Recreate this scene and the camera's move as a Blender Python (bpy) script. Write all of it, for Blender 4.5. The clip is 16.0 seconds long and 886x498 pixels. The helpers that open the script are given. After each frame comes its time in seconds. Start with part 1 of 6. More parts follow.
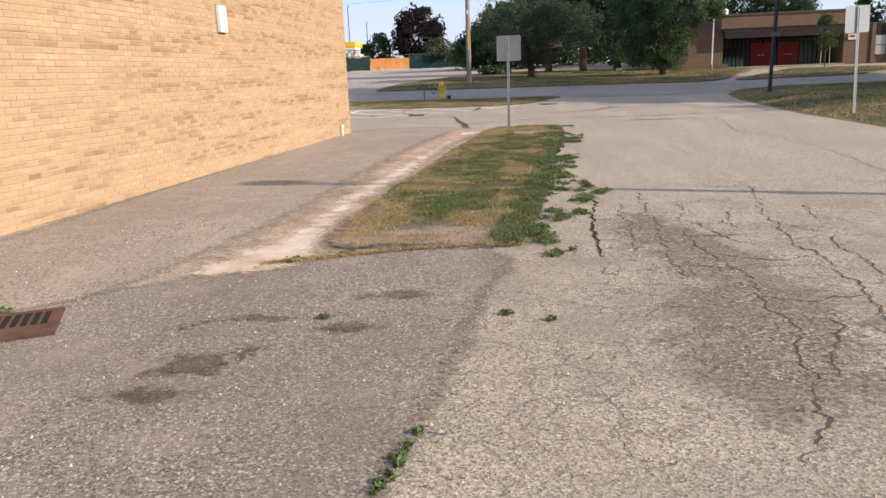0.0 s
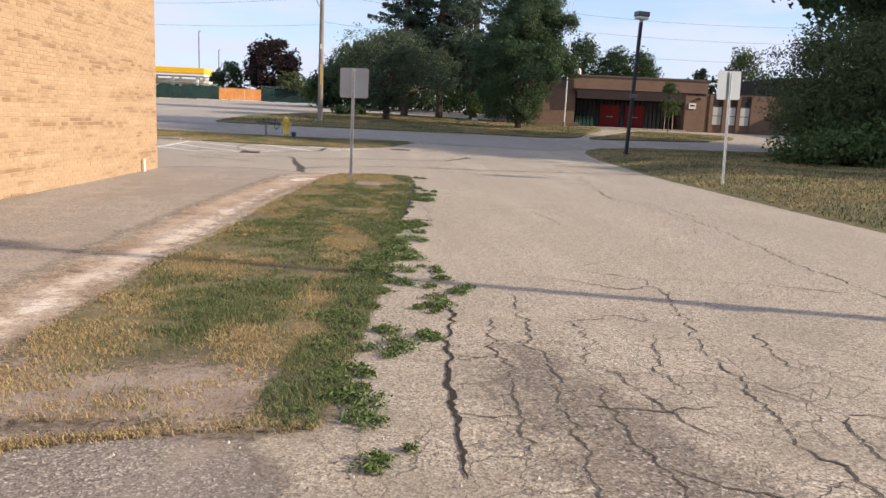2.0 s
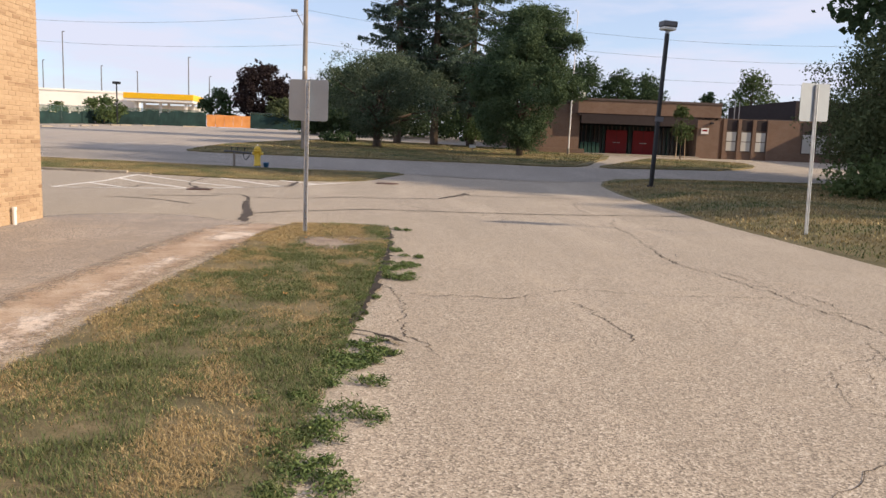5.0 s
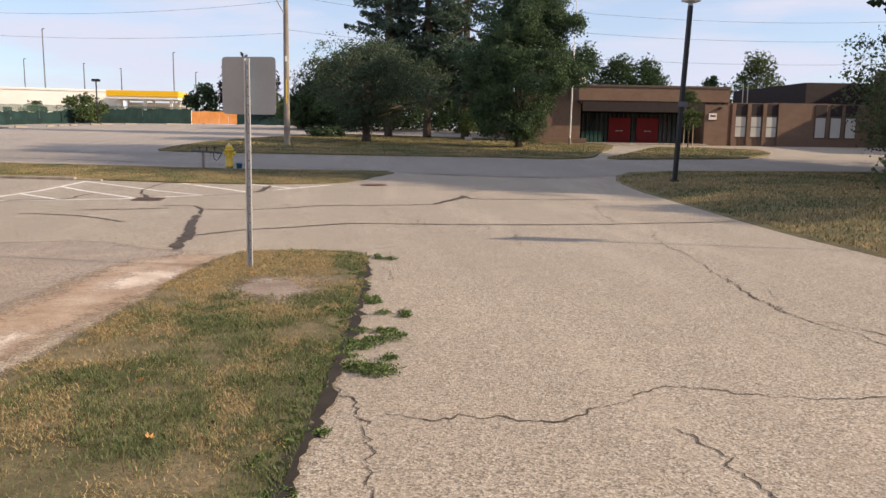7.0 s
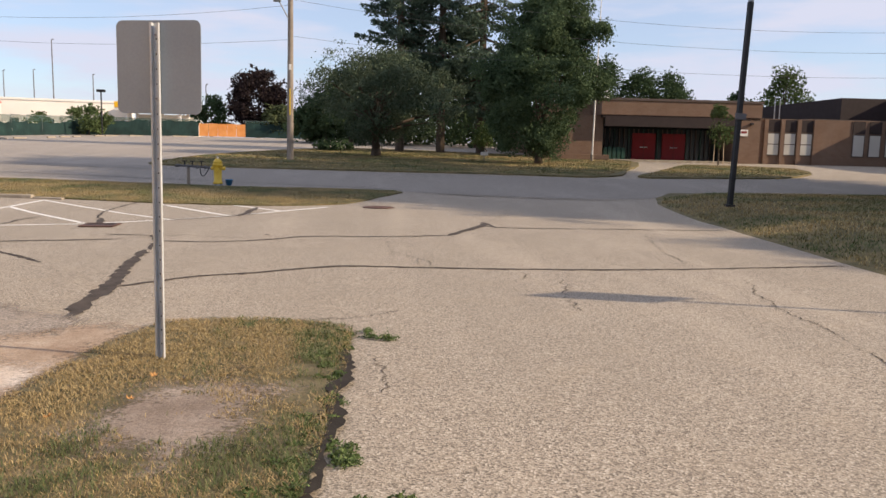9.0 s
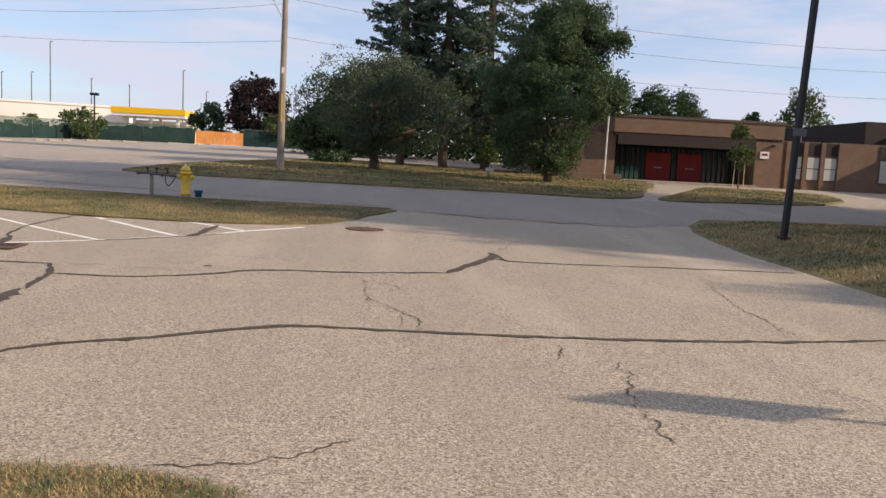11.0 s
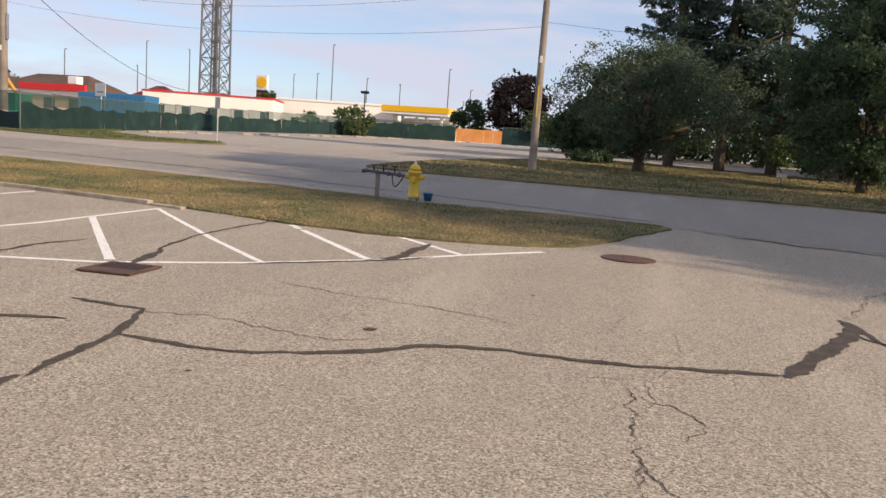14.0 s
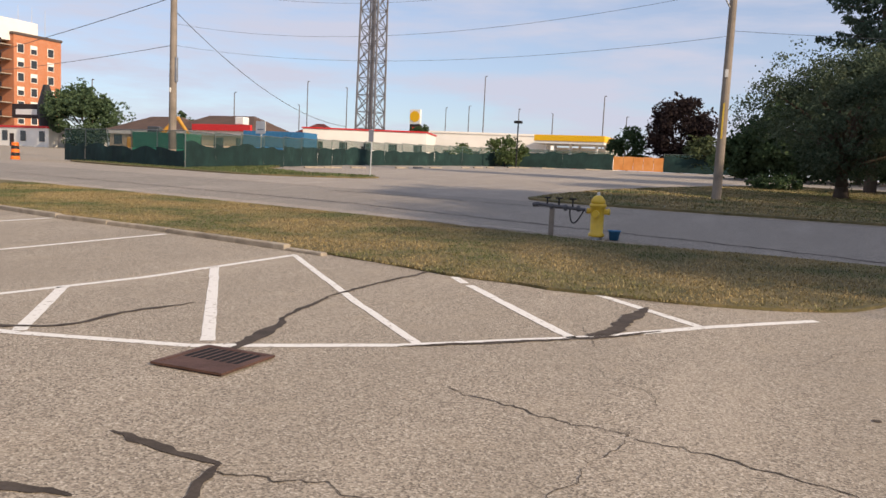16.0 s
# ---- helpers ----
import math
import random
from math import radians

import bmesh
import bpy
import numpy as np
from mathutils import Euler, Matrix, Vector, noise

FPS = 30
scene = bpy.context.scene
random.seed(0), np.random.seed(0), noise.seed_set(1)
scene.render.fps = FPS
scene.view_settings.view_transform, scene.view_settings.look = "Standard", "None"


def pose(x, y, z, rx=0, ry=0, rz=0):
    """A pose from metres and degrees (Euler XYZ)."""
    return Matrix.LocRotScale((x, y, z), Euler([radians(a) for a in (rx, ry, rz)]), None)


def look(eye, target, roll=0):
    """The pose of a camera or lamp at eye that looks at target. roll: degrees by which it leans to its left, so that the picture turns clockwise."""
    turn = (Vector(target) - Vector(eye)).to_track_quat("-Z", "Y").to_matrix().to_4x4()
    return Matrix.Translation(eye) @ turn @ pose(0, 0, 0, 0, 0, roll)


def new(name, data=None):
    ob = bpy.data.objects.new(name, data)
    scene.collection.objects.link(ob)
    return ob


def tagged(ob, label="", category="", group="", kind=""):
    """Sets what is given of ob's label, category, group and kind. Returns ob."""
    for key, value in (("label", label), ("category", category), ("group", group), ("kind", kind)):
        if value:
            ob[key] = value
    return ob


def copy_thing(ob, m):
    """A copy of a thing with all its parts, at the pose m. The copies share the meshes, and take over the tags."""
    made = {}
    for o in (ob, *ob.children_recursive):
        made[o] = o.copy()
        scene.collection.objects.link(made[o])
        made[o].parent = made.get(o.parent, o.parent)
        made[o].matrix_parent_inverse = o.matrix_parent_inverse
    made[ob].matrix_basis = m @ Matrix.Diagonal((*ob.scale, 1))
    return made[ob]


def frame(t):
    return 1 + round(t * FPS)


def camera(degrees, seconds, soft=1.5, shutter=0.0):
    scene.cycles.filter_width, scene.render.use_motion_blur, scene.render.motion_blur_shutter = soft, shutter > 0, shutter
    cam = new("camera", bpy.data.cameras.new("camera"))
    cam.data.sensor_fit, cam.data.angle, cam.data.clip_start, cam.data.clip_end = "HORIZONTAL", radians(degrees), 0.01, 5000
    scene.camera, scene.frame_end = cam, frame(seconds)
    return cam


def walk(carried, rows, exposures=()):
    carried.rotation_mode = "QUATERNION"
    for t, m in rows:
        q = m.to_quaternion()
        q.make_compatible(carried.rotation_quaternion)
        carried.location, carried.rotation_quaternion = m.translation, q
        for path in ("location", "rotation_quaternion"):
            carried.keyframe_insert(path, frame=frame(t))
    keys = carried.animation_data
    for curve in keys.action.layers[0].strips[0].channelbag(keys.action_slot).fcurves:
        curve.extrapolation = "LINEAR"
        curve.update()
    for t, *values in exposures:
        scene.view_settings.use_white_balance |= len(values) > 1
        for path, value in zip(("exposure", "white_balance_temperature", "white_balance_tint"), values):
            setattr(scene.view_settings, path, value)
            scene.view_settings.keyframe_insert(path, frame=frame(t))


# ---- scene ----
cam = camera(59.8, 16.0)
PATH = [
    (0, (1.601, 1.211, 1.458), (1.441, 3.156, 1.017), -2.3),
    (0.5, (1.634, 1.899, 1.438), (1.55, 3.846, 0.988), -0.3),
    (1, (1.727, 2.698, 1.42), (1.857, 4.644, 0.975), 0.3),
    (1.5, (1.816, 3.534, 1.401), (1.919, 5.492, 1.008), 1.2),
    (2, (1.907, 4.385, 1.412), (2.133, 6.343, 1.074), 2.4),
    (2.5, (1.989, 5.182, 1.399), (2.098, 7.149, 1.052), 0.7),
    (3, (2.063, 6.034, 1.375), (2.222, 8.004, 1.069), 3.2),
    (3.5, (2.188, 6.912, 1.37), (2.377, 8.883, 1.084), 1.4),
    (4, (2.279, 7.707, 1.335), (2.472, 9.678, 1.056), 3.0),
    (4.5, (2.407, 8.426, 1.363), (2.631, 10.393, 1.08), 2.1),
    (4.7, (2.464, 8.69, 1.444), (2.694, 10.659, 1.174), 2.2),
    (6.8, (2.837, 12.0, 1.513), (3.081, 13.961, 1.207), 0.7),
    (7, (2.894, 12.38, 1.536), (3.135, 14.343, 1.243), 0.8),
    (7.5, (2.911, 13.19, 1.513), (3.083, 15.166, 1.254), 1.9),
    (8, (3.015, 14.078, 1.513), (3.19, 16.058, 1.288), 1.2),
    (8.5, (3.049, 14.879, 1.513), (3.21, 16.862, 1.311), 2.8),
    (9, (3.177, 15.701, 1.532), (3.389, 17.673, 1.276), 1.3),
    (9.5, (3.278, 16.482, 1.562), (3.477, 18.459, 1.332), 1.3),
    (9.7, (3.314, 16.872, 1.557), (3.528, 18.852, 1.368), 2.8),
    (11.8, (3.616, 20.065, 1.45), (3.825, 22.041, 1.219), 2.9),
    (12, (3.608, 20.39, 1.459), (3.828, 22.367, 1.251), 3.2),
    (12.5, (3.671, 21.251, 1.437), (3.889, 23.223, 1.188), 2.0),
    (13, (3.66, 21.972, 1.455), (3.641, 23.953, 1.182), 2.7),
    (13.5, (3.567, 22.647, 1.482), (3.389, 24.618, 1.192), 2.8),
    (14, (3.425, 23.402, 1.481), (2.986, 25.336, 1.224), 4.0),
    (14.5, (3.13, 24.161, 1.478), (2.629, 26.085, 1.264), 5.2),
    (15, (2.831, 24.865, 1.456), (2.182, 26.739, 1.201), 3.3),
    (15.5, (2.398, 25.537, 1.441), (1.657, 27.385, 1.248), 3.6),
    (16, (2.003, 26.178, 1.405), (1.192, 27.995, 1.205), 2.7),
]
walk(cam, [(t, look(eye, target, roll)) for t, eye, target, roll in PATH],
     [(0.0, 0.42, 5950, 9), (1.2, 0.45, 5900, 9), (2.8, 0.42, 6250, 10), (7.5, 0.32, 6400, 11), (9.5, 0.26, 6400, 11), (12.5, 0.19, 6350, 11), (14.0, 0.16, 6400, 11), (16.0, 0.06, 6400, 11)])

# ---- light ----
SUN_AZ, SUN_EL = math.atan2(-0.30, 0.953), radians(26.0)
world = bpy.data.worlds.new("sky")
scene.world = world
world.use_nodes = True
wt = world.node_tree
sky = wt.nodes.new("ShaderNodeTexSky")
sky.sky_type, sky.sun_disc = "NISHITA", False
sky.sun_elevation, sky.sun_rotation = SUN_EL, math.pi / 2 - SUN_AZ
sky.air_density, sky.dust_density, sky.ozone_density = 1.0, 0.4, 4.0
coord = wt.nodes.new("ShaderNodeTexCoord")
stretch = wt.nodes.new("ShaderNodeMapping")
stretch.inputs["Scale"].default_value = (1.6, 1.6, 9.0)
wisps = wt.nodes.new("ShaderNodeTexNoise")
wisps.inputs["Scale"].default_value, wisps.inputs["Detail"].default_value, wisps.inputs["Roughness"].default_value = 2.3, 7.0, 0.58
cover = wt.nodes.new("ShaderNodeValToRGB")
cover.color_ramp.elements[0].position, cover.color_ramp.elements[0].color = 0.40, (0.45, 0.45, 0.45, 1)
cover.color_ramp.elements[1].position, cover.color_ramp.elements[1].color = 0.60, (0.95, 0.95, 0.95, 1)
veil = wt.nodes.new("ShaderNodeMix")
veil.data_type = "RGBA"
veil.inputs[7].default_value = (4.35, 4.4, 5.15, 1)
wt.links.new(coord.outputs["Generated"], stretch.inputs[0])
wt.links.new(stretch.outputs[0], wisps.inputs["Vector"])
wt.links.new(wisps.outputs["Fac"], cover.inputs[0])
wt.links.new(cover.outputs[0], veil.inputs[0])
wt.links.new(sky.outputs[0], veil.inputs[6])
wt.links.new(veil.outputs[2], wt.nodes["Background"].inputs[0])
wt.nodes["Background"].inputs[1].default_value = 0.14
sun = new("sun", bpy.data.lights.new("sun", "SUN"))
sun.data.energy, sun.data.angle, sun.data.color = 5.0, radians(0.8), (1.0, 0.79, 0.56)
sun.matrix_world = look((60 * math.cos(SUN_AZ), 60 * math.sin(SUN_AZ), 60 * math.tan(SUN_EL)), (0, 0, 0))


# ---- helpers of this scene ----
def ground_z(x, y):
    return 0.028 * min(max(y - 33.0, 0.0), 90.0)


def part(name, bm, material, parent=None, label="", smooth=False):
    me = bpy.data.meshes.new(name)
    if smooth:
        for f in bm.faces:
            f.smooth = True
    bm.to_mesh(me)
    bm.free()
    me.materials.append(material)
    ob = new(name, me)
    ob.parent = parent
    return tagged(ob, label)


def raw(name, verts, faces, material, parent=None, smooth=False):
    me = bpy.data.meshes.new(name)
    me.from_pydata(verts, [], faces)
    me.materials.append(material)
    if smooth:
        me.polygons.foreach_set("use_smooth", [True] * len(me.polygons))
    ob = new(name, me)
    ob.parent = parent
    return ob


def thing(name, m, label, category, group="", kind=""):
    ob = new(name)
    ob.matrix_world = m
    return tagged(ob, label, category, group, kind)


def box(bm, x0, y0, z0, x1, y1, z1, bevel=0.0):
    r = bmesh.ops.create_cube(bm, size=1.0)
    bmesh.ops.scale(bm, vec=(x1 - x0, y1 - y0, z1 - z0), verts=r["verts"])
    bmesh.ops.translate(bm, vec=((x0 + x1) / 2, (y0 + y1) / 2, (z0 + z1) / 2), verts=r["verts"])
    if bevel:
        es = list({e for v in r["verts"] for e in v.link_edges})
        bmesh.ops.bevel(bm, geom=es, offset=bevel, segments=2, affect="EDGES", profile=0.5)
    return bm


def B(*a, **k):
    return box(bmesh.new(), *a, **k)


def tube(bm, a, b, r0, r1, n=10):
    a, b = Vector(a), Vector(b)
    d = b - a
    r = bmesh.ops.create_cone(bm, cap_ends=True, segments=n, radius1=r0, radius2=r1, depth=d.length)
    m = Matrix.Translation((a + b) / 2) @ d.to_track_quat("Z", "Y").to_matrix().to_4x4()
    bmesh.ops.transform(bm, matrix=m, verts=r["verts"])
    return bm


def T(*a, **k):
    return tube(bmesh.new(), *a, **k)


def lathe(profile, n=20):
    bm = bmesh.new()
    rings = [[bm.verts.new((r * math.cos(2 * math.pi * i / n), r * math.sin(2 * math.pi * i / n), z)) for i in range(n)] for r, z in profile]
    for a, b in zip(rings, rings[1:]):
        for i in range(n):
            bm.faces.new((a[i], a[(i + 1) % n], b[(i + 1) % n], b[i]))
    bm.faces.new(list(reversed(rings[0])))
    bm.faces.new(rings[-1])
    return bm


def smooth_line(pts, step=0.15, closed=False):
    """Catmull-Rom through a few points."""
    p = [Vector(q).to_3d() if len(q) == 2 else Vector(q) for q in pts]
    n, out = len(p), []
    for i in range(n if closed else n - 1):
        if closed:
            a, b, c, d = p[i - 1], p[i], p[(i + 1) % n], p[(i + 2) % n]
        else:
            a, b, c, d = p[max(i - 1, 0)], p[i], p[i + 1], p[min(i + 2, n - 1)]
        k = max(1, int((c - b).length / step))
        for j in range(k):
            t = j / k
            out.append(0.5 * (2 * b + (c - a) * t + (2 * a - 5 * b + 4 * c - d) * t * t + (3 * b - a - 3 * c + d) * t ** 3))
    if not closed:
        out.append(p[-1])
    return out


def sheet(name, outline, lift, material, rough=0.0, step=0.3, skirt=0.0, smooth_edge=True, crown=0.0):
    """A flat piece of ground: outline in x, y, laid lift above the ground; skirt: depth of its side faces; crown: rise of its middle."""
    pts = smooth_line(outline, step, True) if smooth_edge else [Vector(q).to_3d() for q in outline]
    if rough:
        q = []
        for v in pts:
            q.append(v + rough * Vector((noise.noise(v * 2.3), noise.noise(v * 2.3 + Vector((7, 3, 1))), 0)) + 0.5 * rough * Vector((noise.noise(v * 9), noise.noise(v * 9 + Vector((5, 2, 8))), 0)))
        pts = q
    bm = bmesh.new()
    vs = [bm.verts.new((v.x, v.y, 0)) for v in pts]
    es = [bm.edges.new((vs[i], vs[(i + 1) % len(vs)])) for i in range(len(vs))]
    bmesh.ops.triangle_fill(bm, use_beauty=True, edges=es, normal=(0, 0, 1))
    for cut in (33.0, 123.0):
        bmesh.ops.bisect_plane(bm, geom=bm.verts[:] + bm.edges[:] + bm.faces[:], plane_co=(0, cut, 0), plane_no=(0, 1, 0), dist=1e-4)
    rim = [e for e in bm.edges if e.is_boundary]
    if skirt:
        r = bmesh.ops.extrude_edge_only(bm, edges=rim)
        low = {v for v in r["geom"] if isinstance(v, bmesh.types.BMVert)}
    else:
        low = set()
    for v in bm.verts:
        v.co.z = ground_z(v.co.x, v.co.y) + lift - (skirt if v in low else 0)
    bmesh.ops.recalc_face_normals(bm, faces=bm.faces[:])
    up = [f for f in bm.faces if abs(f.normal.z) > 0.9 and f.normal.z < 0]
    bmesh.ops.reverse_faces(bm, faces=up)
    return part(name, bm, material)


def feather(n, shader=None, amount=0.14, scale=3.5):
    """Lets a ground material thin out raggedly towards its edge, by the cover value of the mesh."""
    at = n.t.nodes.new("ShaderNodeAttribute")
    at.attribute_name = "cover"
    rag = n.math("ADD", n.math("MULTIPLY", n.noise(scale, 5, 0.7), 1.1), n.math("MULTIPLY", n.noise(28.0, 3, 0.7), 0.7))
    edge = n.math("ADD", at.outputs["Fac"], n.math("MULTIPLY", n.math("SUBTRACT", rag, 0.9), amount * 2.2))
    mask = n.ramp(n.math("DIVIDE", edge, amount), (0.0, 0.0), (0.9, 1.0))
    tr = n.t.nodes.new("ShaderNodeBsdfTransparent")
    mx = n.t.nodes.new("ShaderNodeMixShader")
    n.t.links.new(mask, mx.inputs[0])
    n.t.links.new(tr.outputs[0], mx.inputs[1])
    n.t.links.new(n.b.outputs[0], mx.inputs[2])
    n.t.links.new(mx.outputs[0], n.t.nodes["Material Output"].inputs[0])
    return n.m


def worn_sheet(name, outline, lift, material, cell=0.14, margin=0.12):
    """A thin layer on the ground whose mesh knows its distance to the outline."""
    p = np.array([(v.x, v.y) for v in smooth_line(outline, 0.3, True)])
    q = np.roll(p, -1, 0)
    lo, hi = p.min(0) - margin, p.max(0) + margin
    nx, ny = int((hi[0] - lo[0]) / cell) + 2, int((hi[1] - lo[1]) / cell) + 2
    gx_, gy_ = np.meshgrid(lo[0] + np.arange(nx) * cell, lo[1] + np.arange(ny) * cell)
    pts = np.stack([gx_.ravel(), gy_.ravel()], 1)
    best = np.full(len(pts), 1e9)
    odd = np.zeros(len(pts), bool)
    for a, b in zip(p, q):
        d = b - a
        t = np.clip(((pts - a) @ d) / (d @ d + 1e-12), 0, 1)
        best = np.minimum(best, np.linalg.norm(pts - a - t[:, None] * d, axis=1))
        odd ^= ((a[1] > pts[:, 1]) != (b[1] > pts[:, 1])) & (pts[:, 0] < (b[0] - a[0]) * (pts[:, 1] - a[1]) / (b[1] - a[1] + 1e-12) + a[0])
    sd = np.where(odd, best, -best)
    verts = [(x, y, ground_z(x, y) + lift) for x, y in pts]
    faces = []
    ok = sd > -margin - cell
    for j in range(ny - 1):
        for i in range(nx - 1):
            a = j * nx + i
            if ok[a] and ok[a + 1] and ok[a + nx] and ok[a + nx + 1]:
                faces.append((a, a + 1, a + nx + 1, a + nx))
    used = sorted({i for f in faces for i in f})
    back = {u: k for k, u in enumerate(used)}
    me = bpy.data.meshes.new(name)
    me.from_pydata([verts[u] for u in used], [], [tuple(back[i] for i in f) for f in faces])
    at = me.attributes.new("cover", "FLOAT", "POINT")
    at.data.foreach_set("value", sd[used].astype(np.float32))
    me.materials.append(material)
    ob = new(name, me)
    ob.visible_shadow = True
    return ob


def ribbon(pts, width, lift=0.005, wander=0.02, vary=0.4, step=0.06, taper=True):
    """A strip along a line on the ground, of uneven width."""
    line = smooth_line(pts, step)
    verts, faces = [], []
    for i, v in enumerate(line):
        a, b = line[max(i - 1, 0)], line[min(i + 1, len(line) - 1)]
        d = (b - a).normalized()
        s = Vector((-d.y, d.x, 0))
        c = v + s * wander * (noise.noise(v * 1.7) + 0.8 * noise.noise(v * 6.1) + 0.55 * noise.noise(v * 13.0) + 0.35 * noise.noise(v * 31.0))
        w = width * (1 + vary * noise.noise(v * 3.1 + Vector((3, 1, 4))) + vary * noise.noise(v * 14))
        if taper:
            w *= min(1.0, 0.25 + 0.12 * min(i, len(line) - 1 - i))
        for k in (-0.5, 0.5):
            q = c + s * w * k
            verts.append((q.x, q.y, ground_z(q.x, q.y) + lift))
        if i:
            n = 2 * i
            faces.append((n - 2, n, n + 1, n - 1))
    faces = [(a, d, c, b) for a, b, c, d in faces]
    return verts, faces


def strips(name, lines, width, material, **k):
    verts, faces = [], []
    for pts in lines:
        v, f = ribbon(pts, width, **k)
        n = len(verts)
        verts += v
        faces += [tuple(i + n for i in q) for q in f]
    me = bpy.data.meshes.new(name)
    me.from_pydata(verts, [], faces)
    me.materials.append(material)
    ob = new(name, me)
    bm = bmesh.new()
    bm.from_mesh(me)
    bmesh.ops.recalc_face_normals(bm, faces=bm.faces[:])
    bmesh.ops.reverse_faces(bm, faces=[f for f in bm.faces if f.normal.z < 0])
    bm.to_mesh(me)
    bm.free()
    return ob


# ---- materials ----
class Nodes:
    def __init__(self, name, rough=0.8, metal=0.0, spec=0.3):
        self.m = bpy.data.materials.new(name)
        self.m.use_nodes = True
        self.t = self.m.node_tree
        self.b = self.t.nodes["Principled BSDF"]
        self.b.inputs["Roughness"].default_value = rough
        self.b.inputs["Metallic"].default_value = metal
        self.b.inputs["Specular IOR Level"].default_value = spec
        self.geo = self.t.nodes.new("ShaderNodeNewGeometry")

    def set(self, node, key, v):
        if hasattr(v, "is_output"):
            self.t.links.new(v, node.inputs[key])
        else:
            node.inputs[key].default_value = v

    def noise(self, scale, detail=3.0, rough=0.55, vec=None, distort=0.0):
        n = self.t.nodes.new("ShaderNodeTexNoise")
        self.set(n, "Vector", vec or self.geo.outputs["Position"])
        n.inputs["Scale"].default_value, n.inputs["Detail"].default_value, n.inputs["Roughness"].default_value, n.inputs["Distortion"].default_value = scale, detail, rough, distort
        return n.outputs["Fac"]

    def cells(self, scale, feature="F1", out="Color", vec=None, rand=1.0):
        n = self.t.nodes.new("ShaderNodeTexVoronoi")
        n.feature = feature
        self.set(n, "Vector", vec or self.geo.outputs["Position"])
        n.inputs["Scale"].default_value, n.inputs["Randomness"].default_value = scale, rand
        return n.outputs[out]

    def ramp(self, fac, *stops):
        n = self.t.nodes.new("ShaderNodeValToRGB")
        self.t.links.new(fac, n.inputs[0])
        e = n.color_ramp.elements
        while len(e) < len(stops):
            e.new(0.5)
        for i, (p, c) in enumerate(stops):
            e[i].position, e[i].color = p, (*c, 1) if isinstance(c, tuple) else (c, c, c, 1)
        return n.outputs[0]

    def mix(self, fac, a, b, mode="MIX"):
        n = self.t.nodes.new("ShaderNodeMix")
        n.data_type, n.blend_type = "RGBA", mode
        for key, v in ((0, fac), (6, a), (7, b)):
            if isinstance(v, tuple) and len(v) == 3:
                v = (*v, 1)
            self.set(n, key, v)
        return n.outputs[2]

    def math(self, op, a, b=0.0):
        n = self.t.nodes.new("ShaderNodeMath")
        n.operation = op
        self.set(n, 0, a)
        self.set(n, 1, b)
        return n.outputs[0]

    def bump(self, height, strength=0.4, distance=0.01):
        n = self.t.nodes.new("ShaderNodeBump")
        n.inputs["Strength"].default_value, n.inputs["Distance"].default_value = strength, distance
        self.t.links.new(height, n.inputs["Height"])
        self.t.links.new(n.outputs[0], self.b.inputs["Normal"])

    def color(self, c):
        self.set(self.b, "Base Color", (*c, 1) if isinstance(c, tuple) else c)
        return self.m


def plain(name, c, rough=0.7, metal=0.0, vary=0.25, scale=3.0, grain=40.0, bump=0.15, spec=0.3):
    """Paint, metal, concrete: a colour with broad stains and fine grain."""
    n = Nodes(name, rough, metal, spec)
    lo, hi = tuple(v * (1 - vary) for v in c), tuple(min(1, v * (1 + vary)) for v in c)
    a = n.ramp(n.noise(scale, 4), (0.3, lo), (0.7, hi))
    g = n.noise(grain, 2)
    a = n.mix(0.35, a, n.ramp(g, (0.3, lo), (0.7, hi)))
    n.bump(g, bump, 0.004)
    return n.color(a)


